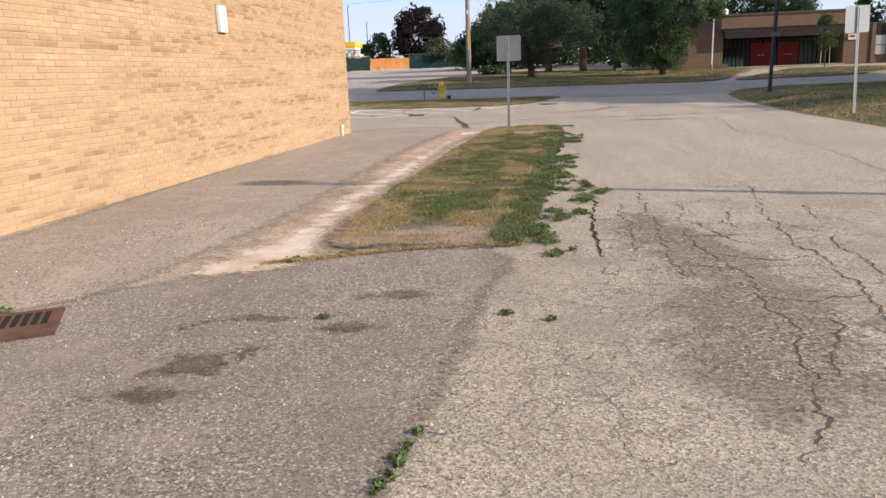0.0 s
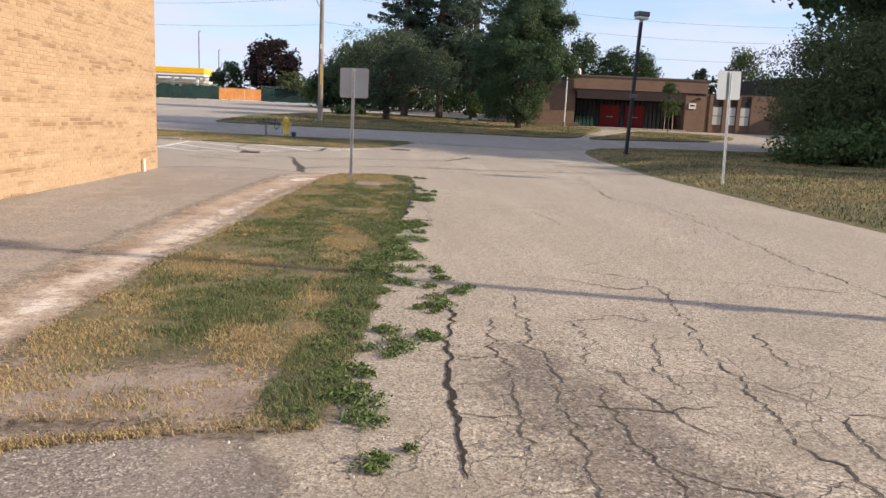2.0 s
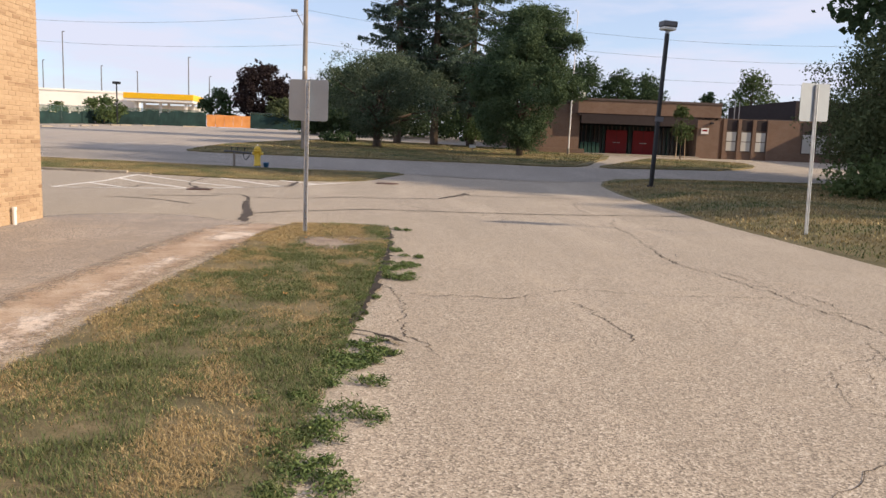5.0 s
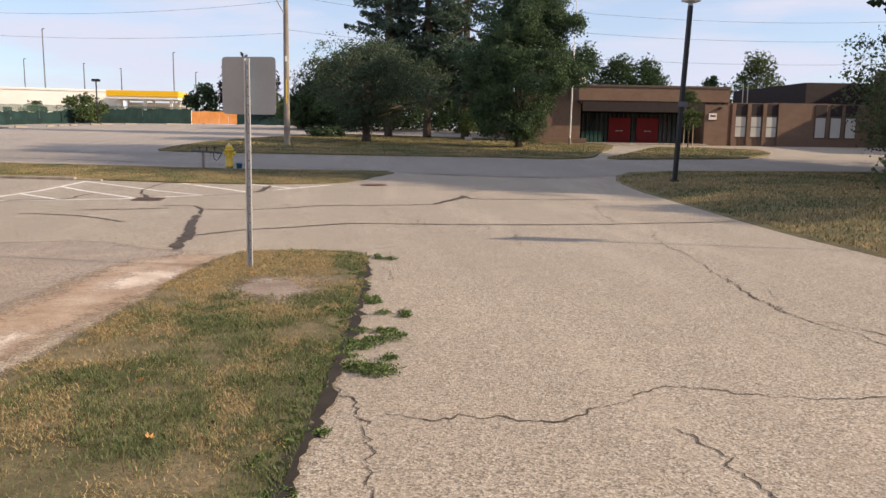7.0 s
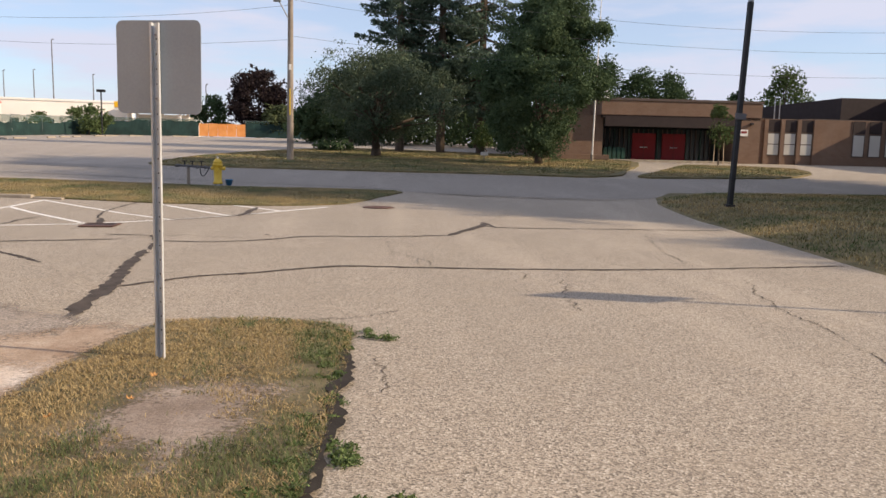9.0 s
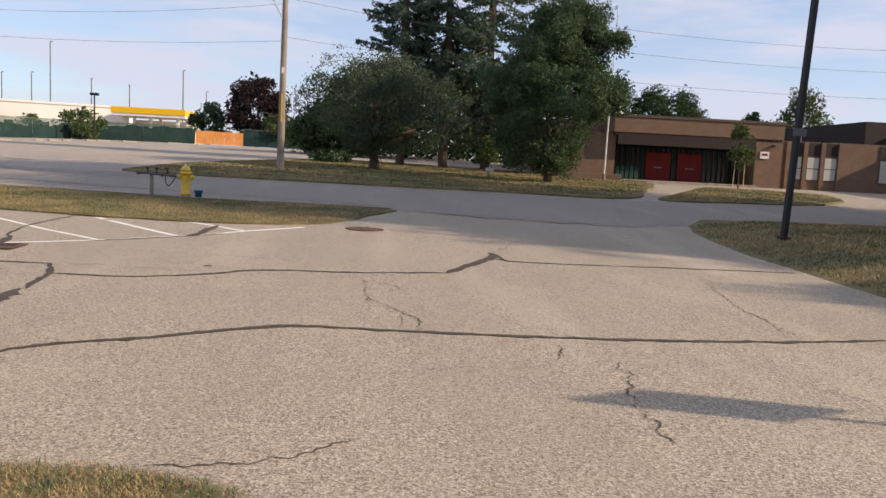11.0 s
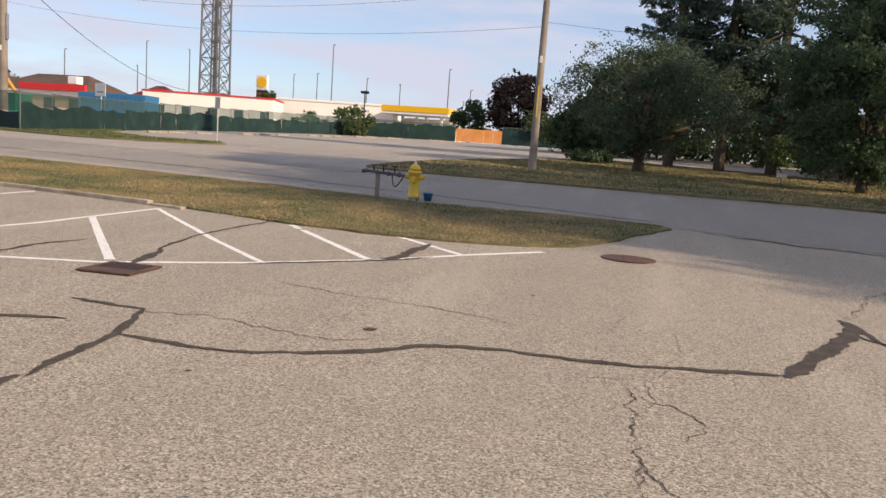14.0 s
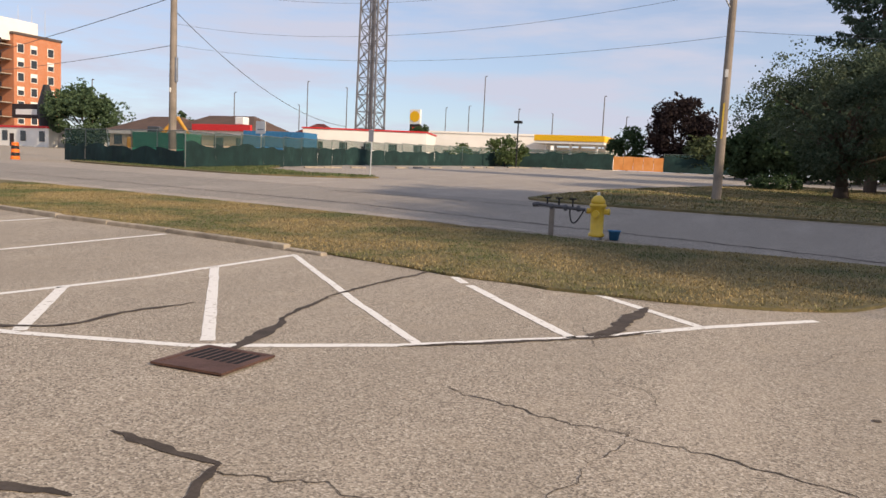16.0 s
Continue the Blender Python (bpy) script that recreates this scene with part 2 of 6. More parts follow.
def asphalt(name, base, dark, light, stone=85.0, cracked=None, stain=0.5, rough=0.92, worn=0.0):
    """Worn asphalt: exposed stones in a binder, broad stains; cracked: centre and reach of a net of cracks."""
    n = Nodes(name, rough, 0.0, 0.2)
    c = n.cells(stone)
    sep = n.t.nodes.new("ShaderNodeSeparateColor")
    n.t.links.new(c, sep.inputs[0])
    stones = n.ramp(sep.outputs[0], (0.0, dark), (0.30, tuple(v * 0.74 for v in base)), (0.52, base), (0.80, tuple(v * 1.07 for v in base)), (1.0, light))
    pits = n.noise(34.0, 3, 0.65)
    stones = n.mix(n.ramp(pits, (0.36, 0.58), (0.48, 0.0)), stones, dark)
    mottle = n.noise(7.0, 5, 0.7)
    stones = n.mix(n.ramp(mottle, (0.34, 0.18), (0.52, 0.0)), stones, tuple(v * 0.6 for v in base))
    broad = n.noise(0.45, 4, 0.6)
    patch = n.noise(1.9, 5, 0.65)
    col = n.mix(n.ramp(broad, (0.35, 0.45 * stain), (0.65, 0.0)), stones, tuple(v * 0.62 for v in base))
    col = n.mix(n.ramp(patch, (0.52, 0.0), (0.75, 0.5 * stain)), col, tuple(v * t for v, t in zip(base, (1.16, 1.1, 1.0))))
    along = n.t.nodes.new("ShaderNodeMapping")
    along.inputs["Scale"].default_value = (0.9, 0.10, 1.0)
    n.t.links.new(n.geo.outputs["Position"], along.inputs[0])
    tracks = n.noise(1.0, 4, 0.6, along.outputs[0])
    col = n.mix(n.ramp(tracks, (0.38, 0.22), (0.52, 0.0)), col, tuple(v * 0.66 for v in base))
    col = n.mix(n.ramp(tracks, (0.54, 0.0), (0.72, 0.30)), col, tuple(min(1, v * 1.25) for v in base))
    height = n.math("ADD", n.cells(stone, out="Distance"), pits)
    if cracked:
        cx, cy, reach = cracked
        warp = n.t.nodes.new("ShaderNodeVectorMath")
        warp.operation = "MULTIPLY_ADD"
        nz = n.t.nodes.new("ShaderNodeTexNoise")
        nz.inputs["Scale"].default_value, nz.inputs["Detail"].default_value = 3.0, 6.0
        n.t.links.new(n.geo.outputs["Position"], nz.inputs["Vector"])
        n.t.links.new(nz.outputs["Color"], warp.inputs[0])
        warp.inputs[1].default_value = (0.6, 0.6, 0.0)
        n.t.links.new(n.geo.outputs["Position"], warp.inputs[2])
        flat = n.t.nodes.new("ShaderNodeVectorMath")
        flat.operation = "MULTIPLY"
        n.t.links.new(warp.outputs[0], flat.inputs[0])
        flat.inputs[1].default_value = (1, 0.8, 0)
        edge = n.cells(3.4, "DISTANCE_TO_EDGE", "Distance", flat.outputs[0])
        line = n.ramp(edge, (0.006, 1.0), (0.03, 0.0))
        far = n.t.nodes.new("ShaderNodeVectorMath")
        far.operation = "DISTANCE"
        n.t.links.new(n.geo.outputs["Position"], far.inputs[0])
        far.inputs[1].default_value = (cx, cy, 0)
        near = n.ramp(n.math("DIVIDE", far.outputs["Value"], reach), (0.35, 1.0), (1.0, 0.0))
        some = n.ramp(n.noise(0.9, 3), (0.38, 0.0), (0.55, 1.0))
        amount = n.math("MULTIPLY", n.math("MULTIPLY", line, near), some)
        col = n.mix(n.math("MULTIPLY", amount, 0.65), col, tuple(v * 0.22 for v in base))
        wear = n.math("MULTIPLY", near, n.ramp(n.noise(1.3, 4), (0.42, 0.0), (0.62, 0.55)))
        col = n.mix(wear, col, tuple(v * 0.5 for v in base))
        height = n.math("SUBTRACT", height, n.math("MULTIPLY", amount, 2.0))
    n.bump(height, 0.45, 0.005)
    n.color(col)
    return feather(n, None, worn) if worn else n.m


M_LOT = asphalt("lot_asphalt", (0.41, 0.354, 0.28), (0.12, 0.102, 0.083), (0.64, 0.575, 0.48), 92.0, (4.0, 6.4, 5.0))
M_ROAD = asphalt("road_asphalt", (0.345, 0.309, 0.265), (0.09, 0.083, 0.075), (0.46, 0.42, 0.37), 90.0)
M_PATCH = asphalt("coarse_patch_asphalt", (0.275, 0.24, 0.208), (0.055, 0.046, 0.042), (0.64, 0.59, 0.52), 98.0, None, 1.4, worn=0.16)
M_WORN = asphalt("worn_dark_asphalt", (0.27, 0.23, 0.195), (0.05, 0.042, 0.038), (0.56, 0.50, 0.43), 70.0, None, 1.2, worn=0.7)
M_SIDE = asphalt("side_asphalt", (0.385, 0.332, 0.278), (0.11, 0.10, 0.09), (0.54, 0.49, 0.43), 70.0, None, 1.3, worn=0.22)
M_FAR_LOT = asphalt("far_lot_asphalt", (0.42, 0.37, 0.31), (0.18, 0.16, 0.15), (0.42, 0.38, 0.33), 30.0)


def dirt(name, a, b, c, worn=0.0):
    n = Nodes(name, 0.95)
    col = n.ramp(n.noise(1.6, 6, 0.7), (0.32, a), (0.5, b), (0.68, c))
    g = n.noise(60.0, 3, 0.7)
    col = n.mix(n.ramp(g, (0.35, 0.5), (0.55, 0.0)), col, tuple(v * 0.55 for v in a))
    n.bump(n.math("ADD", g, n.noise(9.0, 4)), 0.6, 0.015)
    n.color(col)
    return feather(n, None, worn) if worn else n.m


M_SILT = dirt("pale_silt", (0.44, 0.35, 0.27), (0.62, 0.53, 0.44), (0.75, 0.69, 0.62), 0.26)
M_RUT = dirt("brown_silt", (0.30, 0.215, 0.15), (0.43, 0.335, 0.25), (0.54, 0.455, 0.365), 0.32)
M_SOIL = dirt("dry_soil", (0.085, 0.08, 0.042), (0.15, 0.13, 0.07), (0.25, 0.20, 0.12), 0.12)
M_LAWN = dirt("lawn_soil", (0.09, 0.085, 0.04), (0.16, 0.135, 0.065), (0.26, 0.20, 0.10))
M_GRIT = dirt("bare_grit", (0.20, 0.155, 0.12), (0.30, 0.245, 0.20), (0.42, 0.36, 0.30), 0.3)
M_TAR = plain("crack_tar", (0.068, 0.055, 0.045), 0.9, 0, 0.5, 5.0, 50.0, 0.4)
M_CRACK = plain("open_crack", (0.075, 0.062, 0.05), 0.95, 0, 0.5, 6.0, 60.0, 0.3)
M_GAP = plain("dark_gap", (0.03, 0.025, 0.02), 0.95, 0, 0.5, 6.0, 60.0, 0.5)
M_CONC = plain("kerb_concrete", (0.33, 0.285, 0.225), 0.9, 0, 0.5, 3.0, 50.0, 0.4)
M_RUST = plain("rusty_iron", (0.13, 0.075, 0.06), 0.75, 0.5, 0.4, 5.0, 60.0, 0.4)
M_VOID = plain("drain_dark", (0.01, 0.01, 0.01), 0.9, 0, 0.3)
M_GALV = plain("galvanized_steel", (0.52, 0.54, 0.55), 0.5, 0.25, 0.2, 8.0, 80.0, 0.1)
M_ALU = plain("aluminium_sheet", (0.30, 0.335, 0.365), 0.55, 0.15, 0.10, 2.0, 60.0, 0.03)
M_BLACK = plain("black_paint", (0.018, 0.018, 0.02), 0.5, 0.0, 0.3)
M_WOODPOLE = plain("weathered_pole_wood", (0.24, 0.205, 0.17), 0.9, 0, 0.35, 1.2, 30.0, 0.5)
M_YELLOW = plain("hydrant_yellow", (0.68, 0.46, 0.045), 0.45, 0, 0.12, 9.0, 50.0, 0.1, 0.5)
M_WHITE = plain("white_paint", (0.74, 0.73, 0.70), 0.6, 0, 0.1)
M_BLUE = plain("blue_plastic", (0.035, 0.15, 0.30), 0.5, 0, 0.25)
M_GREY = plain("grey_metal", (0.30, 0.31, 0.33), 0.45, 0.6, 0.2)
M_GLASSY = plain("dark_glass", (0.03, 0.035, 0.04), 0.15, 0.0, 0.2, spec=0.6)


def line_paint():
    n = Nodes("worn_line_paint", 0.8)
    w = n.ramp(n.noise(14.0, 4, 0.7), (0.33, (0.36, 0.32, 0.27)), (0.43, (0.78, 0.76, 0.71)))
    n.bump(n.noise(80.0), 0.3, 0.004)
    return n.color(w)


M_LINE = line_paint()


def brick_paint(name, single):
    """Buff bricks; each brick takes its own tone."""
    n = Nodes(name, 0.88)
    if single:
        r = n.t.nodes.new("ShaderNodeObjectInfo").outputs["Random"]
    else:
        r = n.geo.outputs["Random Per Island"]
    flat = n.t.nodes.new("ShaderNodeMapping")
    flat.inputs["Scale"].default_value = (0.45, 0.45, 6.0)
    n.t.links.new(n.geo.outputs["Position"], flat.inputs[0])
    zone = n.noise(1.0, 4, 0.6, flat.outputs[0])
    tone = n.math("ADD", n.math("MULTIPLY", r, 0.52), n.math("MULTIPLY", n.ramp(zone, (0.38, 0.0), (0.60, 1.0)), 0.48))
    c = n.ramp(tone, (0.0, (0.26, 0.168, 0.10)), (0.2, (0.32, 0.22, 0.137)), (0.40, (0.395, 0.284, 0.178)), (0.8, (0.425, 0.31, 0.198)), (1.0, (0.46, 0.345, 0.228)))
    g = n.noise(55.0, 3, 0.7)
    c = n.mix(n.ramp(g, (0.3, 0.25), (0.5, 0.0)), c, (0.30, 0.17, 0.08))
    n.bump(g, 0.4, 0.004)
    return n.color(c)


M_BRICK1, M_BRICK = brick_paint("buff_brick_piece", True), brick_paint("buff_brick", False)
M_MORTAR = plain("buff_mortar", (0.42, 0.308, 0.20), 0.95, 0, 0.2, 2.0, 60.0, 0.4)


# ---- ground ----
gx = (-900, -200, -60, -20, 0, 20, 60, 200, 900)
gy = (-300, -40, 0, 33, 60, 90, 123, 300, 1500)
gv = [(x, y, ground_z(x, y)) for y in gy for x in gx]
gf = [(j * 9 + i, j * 9 + i + 1, j * 9 + i + 10, j * 9 + i + 9) for j in range(8) for i in range(8)]
ground = tagged(raw("ground", gv, gf, M_LOT), "weathered pale asphalt parking lot and driveway", "ground", "", "structure")

# asphalt beyond the drive: the cross road and the far lot
road = sheet("road", [(-120, 59), (-40, 49.5), (-24, 45.4), (-12, 43.4), (-6, 42.2), (0, 40.8), (4.3, 39.9), (8, 38.6), (11.8, 38.7), (16, 41.6), (24, 42.3), (60, 43.5), (120, 44), (120, 53), (60, 51), (24, 50.6), (14, 48.6), (3.5, 49.8), (-5, 51.5), (-22, 54), (-40, 58.5), (-120, 69)], 0.006, M_ROAD, 0.1, 1.0)
tagged(road, "grey asphalt cross road with worn edges", "road", "", "structure")
far_lot = sheet("parking_lot", [(-60, 61), (-22, 54.1), (-5.5, 51.7), (-6.2, 56), (-6, 65), (-1, 80), (2, 84), (20, 77), (30, 72), (60, 70), (60, 100), (20, 112), (0, 126), (-34, 121), (-40, 100), (-38, 85), (-31, 70), (-31, 62)], 0.008, M_FAR_LOT, 0.1, 2.0)
tagged(far_lot, "pale empty asphalt parking lot beyond the road", "parking lot", "", "structure")
side = worn_sheet("side_lot", [(-3.62, 3.0), (-1.9, 3.0), (-1.2, 6.4), (-0.75, 9.0), (-0.5, 13.5), (-0.1, 18.0), (0.25, 20.8), (0.9, 22.4), (0.3, 22.9), (-0.8, 23.6), (-2.6, 22.9), (-3.0, 20.0)], 0.006, M_SIDE)
tagged(side, "grey gravelly asphalt strip along the brick wall", "pavement", "", "structure")
patch = worn_sheet("coarse_patch", [(-9, -2), (1.0, -2), (1.12, 2.0), (1.22, 3.8), (1.38, 4.8), (1.52, 6.0), (1.72, 7.2), (1.3, 7.75), (0.6, 7.65), (-0.4, 7.2), (-1.1, 6.7), (-1.9, 5.9), (-3.2, 4.6), (-9, 4.0)], 0.010, M_PATCH)
tagged(patch, "dark coarse asphalt patch with loose stones", "pavement", "", "structure")
rut = worn_sheet("rut", [(-0.98, 6.9), (-0.92, 7.9), (-0.84, 8.8), (-0.74, 10.3), (-0.62, 12.0), (-0.56, 14.0), (-0.45, 16.5), (-0.12, 19.0), (0.05, 21.0), (0.32, 21.9), (0.95, 22.4), (1.45, 22.3), (1.3, 20.6), (0.95, 18.9), (0.7, 17.6), (0.55, 16.0), (0.36, 14.2), (0.24, 12.2), (0.18, 10.0), (0.14, 8.4), (0.05, 7.2), (-0.45, 6.75)], 0.013, M_RUT, 0.1)
tagged(rut, "brown washed-out dirt channel beside the grass", "dirt", "", "structure")
silt = worn_sheet("silt", [(-1.0, 6.75), (-0.85, 7.4), (-0.62, 8.2), (-0.52, 9.3), (-0.50, 10.9), (-0.34, 12.4), (-0.12, 14.5), (0.08, 16.5), (0.28, 18.5), (0.56, 18.6), (0.47, 16.5), (0.34, 14.2), (0.24, 12.6), (0.10, 11.4), (-0.02, 10.0), (-0.06, 9.0), (0.06, 7.9), (0.04, 7.15), (-0.3, 6.85)], 0.017, M_SILT, 0.08)
tagged(silt, "pale dried silt washed along the channel", "dirt", "", "structure")
silt2 = worn_sheet("silt", [(0.42, 19.9), (0.45, 21.0), (0.75, 21.3), (1.15, 21.0), (1.1, 20.4), (0.85, 19.9)], 0.0175, M_SILT, 0.08)
tagged(silt2, "pale dried silt fan beside the sign post", "dirt", "", "structure")
worn_lane = worn_sheet("worn_lane", [(2.62, 8.9), (3.15, 9.2), (3.45, 8.0), (3.75, 6.8), (3.7, 5.4), (3.3, 4.4), (2.6, 4.2), (2.35, 5.2), (2.7, 6.4), (2.6, 7.6)], 0.0025, M_WORN, 0.1)
tagged(worn_lane, "dark worn stretch of cracked asphalt", "pavement", "", "structure")
STRIP = [(0.0, 7.75), (0.9, 7.72), (1.75, 7.65), (2.0, 9.3), (2.2, 11.2), (2.35, 13.0), (2.55, 15.0), (2.78, 17.3), (3.0, 19.6), (3.1, 21.2), (3.12, 22.2), (2.3, 22.5), (1.5, 22.4), (1.15, 21.2), (0.95, 19.2), (0.68, 17.2), (0.4, 14.0), (0.2, 12.0), (0.05, 10.2), (-0.05, 9.0)]
strip = worn_sheet("grass_strip", STRIP, 0.022, M_SOIL, 0.1)
tagged(strip, "long strip of dry and green turf between the lots", "grass", "", "structure")
grit = worn_sheet("bare_spot", [(1.55, 19.7), (1.75, 20.3), (1.7, 20.8), (2.1, 20.65), (2.35, 21.1), (2.6, 20.6), (2.85, 20.5), (2.62, 20.0), (2.75, 19.4), (2.4, 19.35), (2.2, 18.9), (2.05, 19.4), (1.8, 19.3)], 0.028, M_GRIT, 0.06, 0.3)
tagged(grit, "bare gravelly spot in the turf", "dirt", "", "structure")
# flat near-black strips draw the gap, laid just above the turf
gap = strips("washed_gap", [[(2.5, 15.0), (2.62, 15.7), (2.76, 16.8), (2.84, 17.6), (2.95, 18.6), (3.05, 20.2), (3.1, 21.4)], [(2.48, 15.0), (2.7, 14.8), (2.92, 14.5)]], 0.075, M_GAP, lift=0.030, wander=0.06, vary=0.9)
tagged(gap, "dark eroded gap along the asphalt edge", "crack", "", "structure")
HYD_ISL = [(-60, 49.5), (-40, 48.2), (-24.5, 45.2), (-12.6, 43.2), (-6.5, 42.0), (-1, 40.5), (2, 40.4), (4.25, 39.9), (4.15, 38.8), (3.4, 37.0), (2.5, 35.5), (0.8, 35.0), (-1.5, 35.2), (-3, 35.6), (-5, 36.15), (-8, 36.75), (-11.3, 37.2), (-14, 37.8), (-30, 41), (-60, 46.5)]
hyd_isl = sheet("hydrant_verge", HYD_ISL, 0.035, M_LAWN, 0.12, 0.4, 0.1)
tagged(hyd_isl, "dry grass verge with a low concrete kerb", "grass", "", "structure")
TREE_ISL = [(-6.3, 52.3), (-3.5, 51.2), (3.5, 50.2), (9, 49.7), (14.0, 49.2), (17.5, 56), (21.5, 67), (17.5, 73), (11, 78.5), (6, 82), (1.5, 83.0), (-1.5, 78), (-4.5, 69), (-6.2, 62), (-6.6, 55)]
tree_isl = sheet("tree_island", TREE_ISL, 0.08, M_LAWN, 0.15, 0.8, 0.12)
tagged(tree_isl, "mown dry lawn island under tall trees", "grass", "", "structure")
ISL2 = [(15.6, 49.4), (19, 49.6), (23, 50.6), (27.2, 55), (29.5, 60.5), (27, 62.8), (23.5, 62.8), (20, 57)]
isl2 = sheet("school_lawn", ISL2, 0.08, M_LAWN, 0.15, 0.8, 0.12)
tagged(isl2, "small sunburnt lawn in front of the school", "grass", "", "structure")
LOT_ISL = [(-45, 65.8), (-31, 60.8), (-24, 59.6), (-19, 62.2), (-19.4, 64.4), (-24, 64.5), (-30, 68), (-33, 74), (-36, 74)]
lot_isl = sheet("lot_verge", LOT_ISL, 0.08, M_LAWN, 0.15, 0.8, 0.1)
tagged(lot_isl, "weedy grass tongue by the construction fence", "grass", "", "structure")

# kerb stones along the verge
kerb = thing("kerb", Matrix(), "weathered pale concrete kerb along the verge", "kerb", "", "structure")
kp = smooth_line([(-30, 40.9), (-14, 37.72), (-11.3, 37.12), (-8, 36.67), (-5.0, 36.05), (-4.2, 35.86)], 1.6)
for i, (a, b) in enumerate(zip(kp, kp[1:])):
    d = (b - a)
    bm = B(0.012, -0.11, -0.1, d.length - 0.012, 0.03, 0.03 + 0.045 * min(1.0, max(0.0, (-4.4 - a.x) / 3.0)) + 0.014 * noise.noise(a * 1.9), bevel=0.02)
    ob = part("kerb_stone", bm, M_CONC, kerb)
    ob.matrix_local = pose(a.x, a.y, ground_z(a.x, a.y), 0, 0, math.degrees(math.atan2(d.y, d.x)))

# painted stall lines
lines = thing("stall_lines", Matrix(), "worn white parking stall lines on asphalt", "road marking", "", "structure")


def stripe(a, b, w=0.10):
    v, f = ribbon([a, b], w, 0.004, 0.006, 0.08, 0.1, False)
    ob = raw("stripe", v, f, M_LINE, lines)
    bm = bmesh.new()
    bm.from_mesh(ob.data)
    bmesh.ops.reverse_faces(bm, faces=[q for q in bm.faces if q.normal.z < 0])
    bm.to_mesh(ob.data)
    bm.free()


for a, b in (((-8.4, 30.2), (-7.86, 36.4)), ((-11.9, 31.0), (-11.43, 37.2)), ((-5.15, 29.8), (-4.6, 35.65)), ((-3.45, 30.28), (-4.93, 31.9)), ((-2.06, 30.85), (-4.79, 34.1)),
             ((-0.68, 31.75), (-4.6, 35.6)), ((0.36, 32.75), (-1.45, 34.75)), ((1.32, 33.9), (0.0, 35.1)), ((-1.55, 34.85), (-1.85, 35.2)),
             ((-5.1, 29.85), (-3.45, 30.2)), ((-3.45, 30.2), (-2.05, 30.65)), ((-2.05, 30.65), (-0.75, 31.6)), ((-0.75, 31.6), (0.36, 32.75)), ((0.36, 32.75), (1.34, 33.9)), ((1.34, 33.9), (2.35, 34.9))):
    stripe(a, b, 0.11 if abs(a[0] - b[0]) < 3 else 0.09)

tar = strips("tar_seams", [[(0.62, 22.55), (0.48, 24.3), (0.24, 25.8), (0.08, 27.1)]], 0.16, M_TAR, lift=0.0058, wander=0.04, vary=0.6)
tagged(tar, "wide dark tar seam sealed over a crack", "tar seam", "", "structure")
tar1 = strips("tar_seams", [
                           [(0.52, 24.05), (1.2, 24.75), (1.8, 25.05), (2.4, 25.42), (3.0, 25.65), (4.0, 25.58), (5.05, 25.5), (6.0, 25.48), (7.4, 25.55), (10.1, 25.97)]], 0.075, M_TAR, lift=0.0064, wander=0.03, vary=0.6)
tagged(tar1, "dark tar seams sealed over cracks in the asphalt", "tar seam", "", "structure")
tar2 = strips("tar_seams", [[(0.13, 27.1), (0.05, 27.61), (-0.03, 28.15), (-0.32, 28.91)], [(-0.3, 28.92), (-0.66, 28.94), (-1.07, 29.02)],
                            [(0.0, 28.15), (0.67, 28.1), (1.23, 28.24), (1.8, 28.6), (2.07, 28.91), (2.63, 29.05), (3.4, 29.08), (4.75, 29.36)],
                            [(-2.4, 27.9), (-1.09, 28.23), (-0.6, 28.37)]], 0.075, M_TAR, lift=0.0062, wander=0.03, vary=0.6)
tagged(tar2, "dark tar seams sealed over cracks in the asphalt", "tar seam", "", "structure")
tar3 = strips("tar_seams", [[(4.72, 29.3), (5.2, 30.3), (5.74, 31.5), (5.72, 32.0)], [(-1.69, 30.73), (-1.95, 31.5), (-2.0, 31.75)], [(0.45, 32.9), (0.59, 33.31), (0.68, 34.6)]], 0.15, M_TAR, lift=0.0066, wander=0.03, vary=0.5)
tagged(tar3, "wide dark tar smears on the asphalt", "tar seam", "", "structure")
tar4 = strips("tar_seams", [[(5.7, 31.6), (6.05, 30.86), (8.61, 30.82), (10.7, 30.76)], [(-1.8, 30.96), (-1.95, 31.58), (-2.2, 32.1), (-2.44, 33.5), (-2.3, 35.4)], [(-4.6, 29.9), (-3.44, 30.49), (-3.4, 31.3), (-3.26, 32.05)], [(5.83, 31.79), (5.85, 30.8)],
                            [(-3.2, 27.34), (-2.35, 27.08), (-1.67, 26.67), (-0.84, 25.8)], [(-0.75, 31.55), (0.36, 32.68), (1.0, 33.5)]], 0.058, M_TAR, lift=0.0068, wander=0.03, vary=0.7)
tagged(tar4, "narrow dark tar seams on the asphalt", "tar seam", "", "structure")
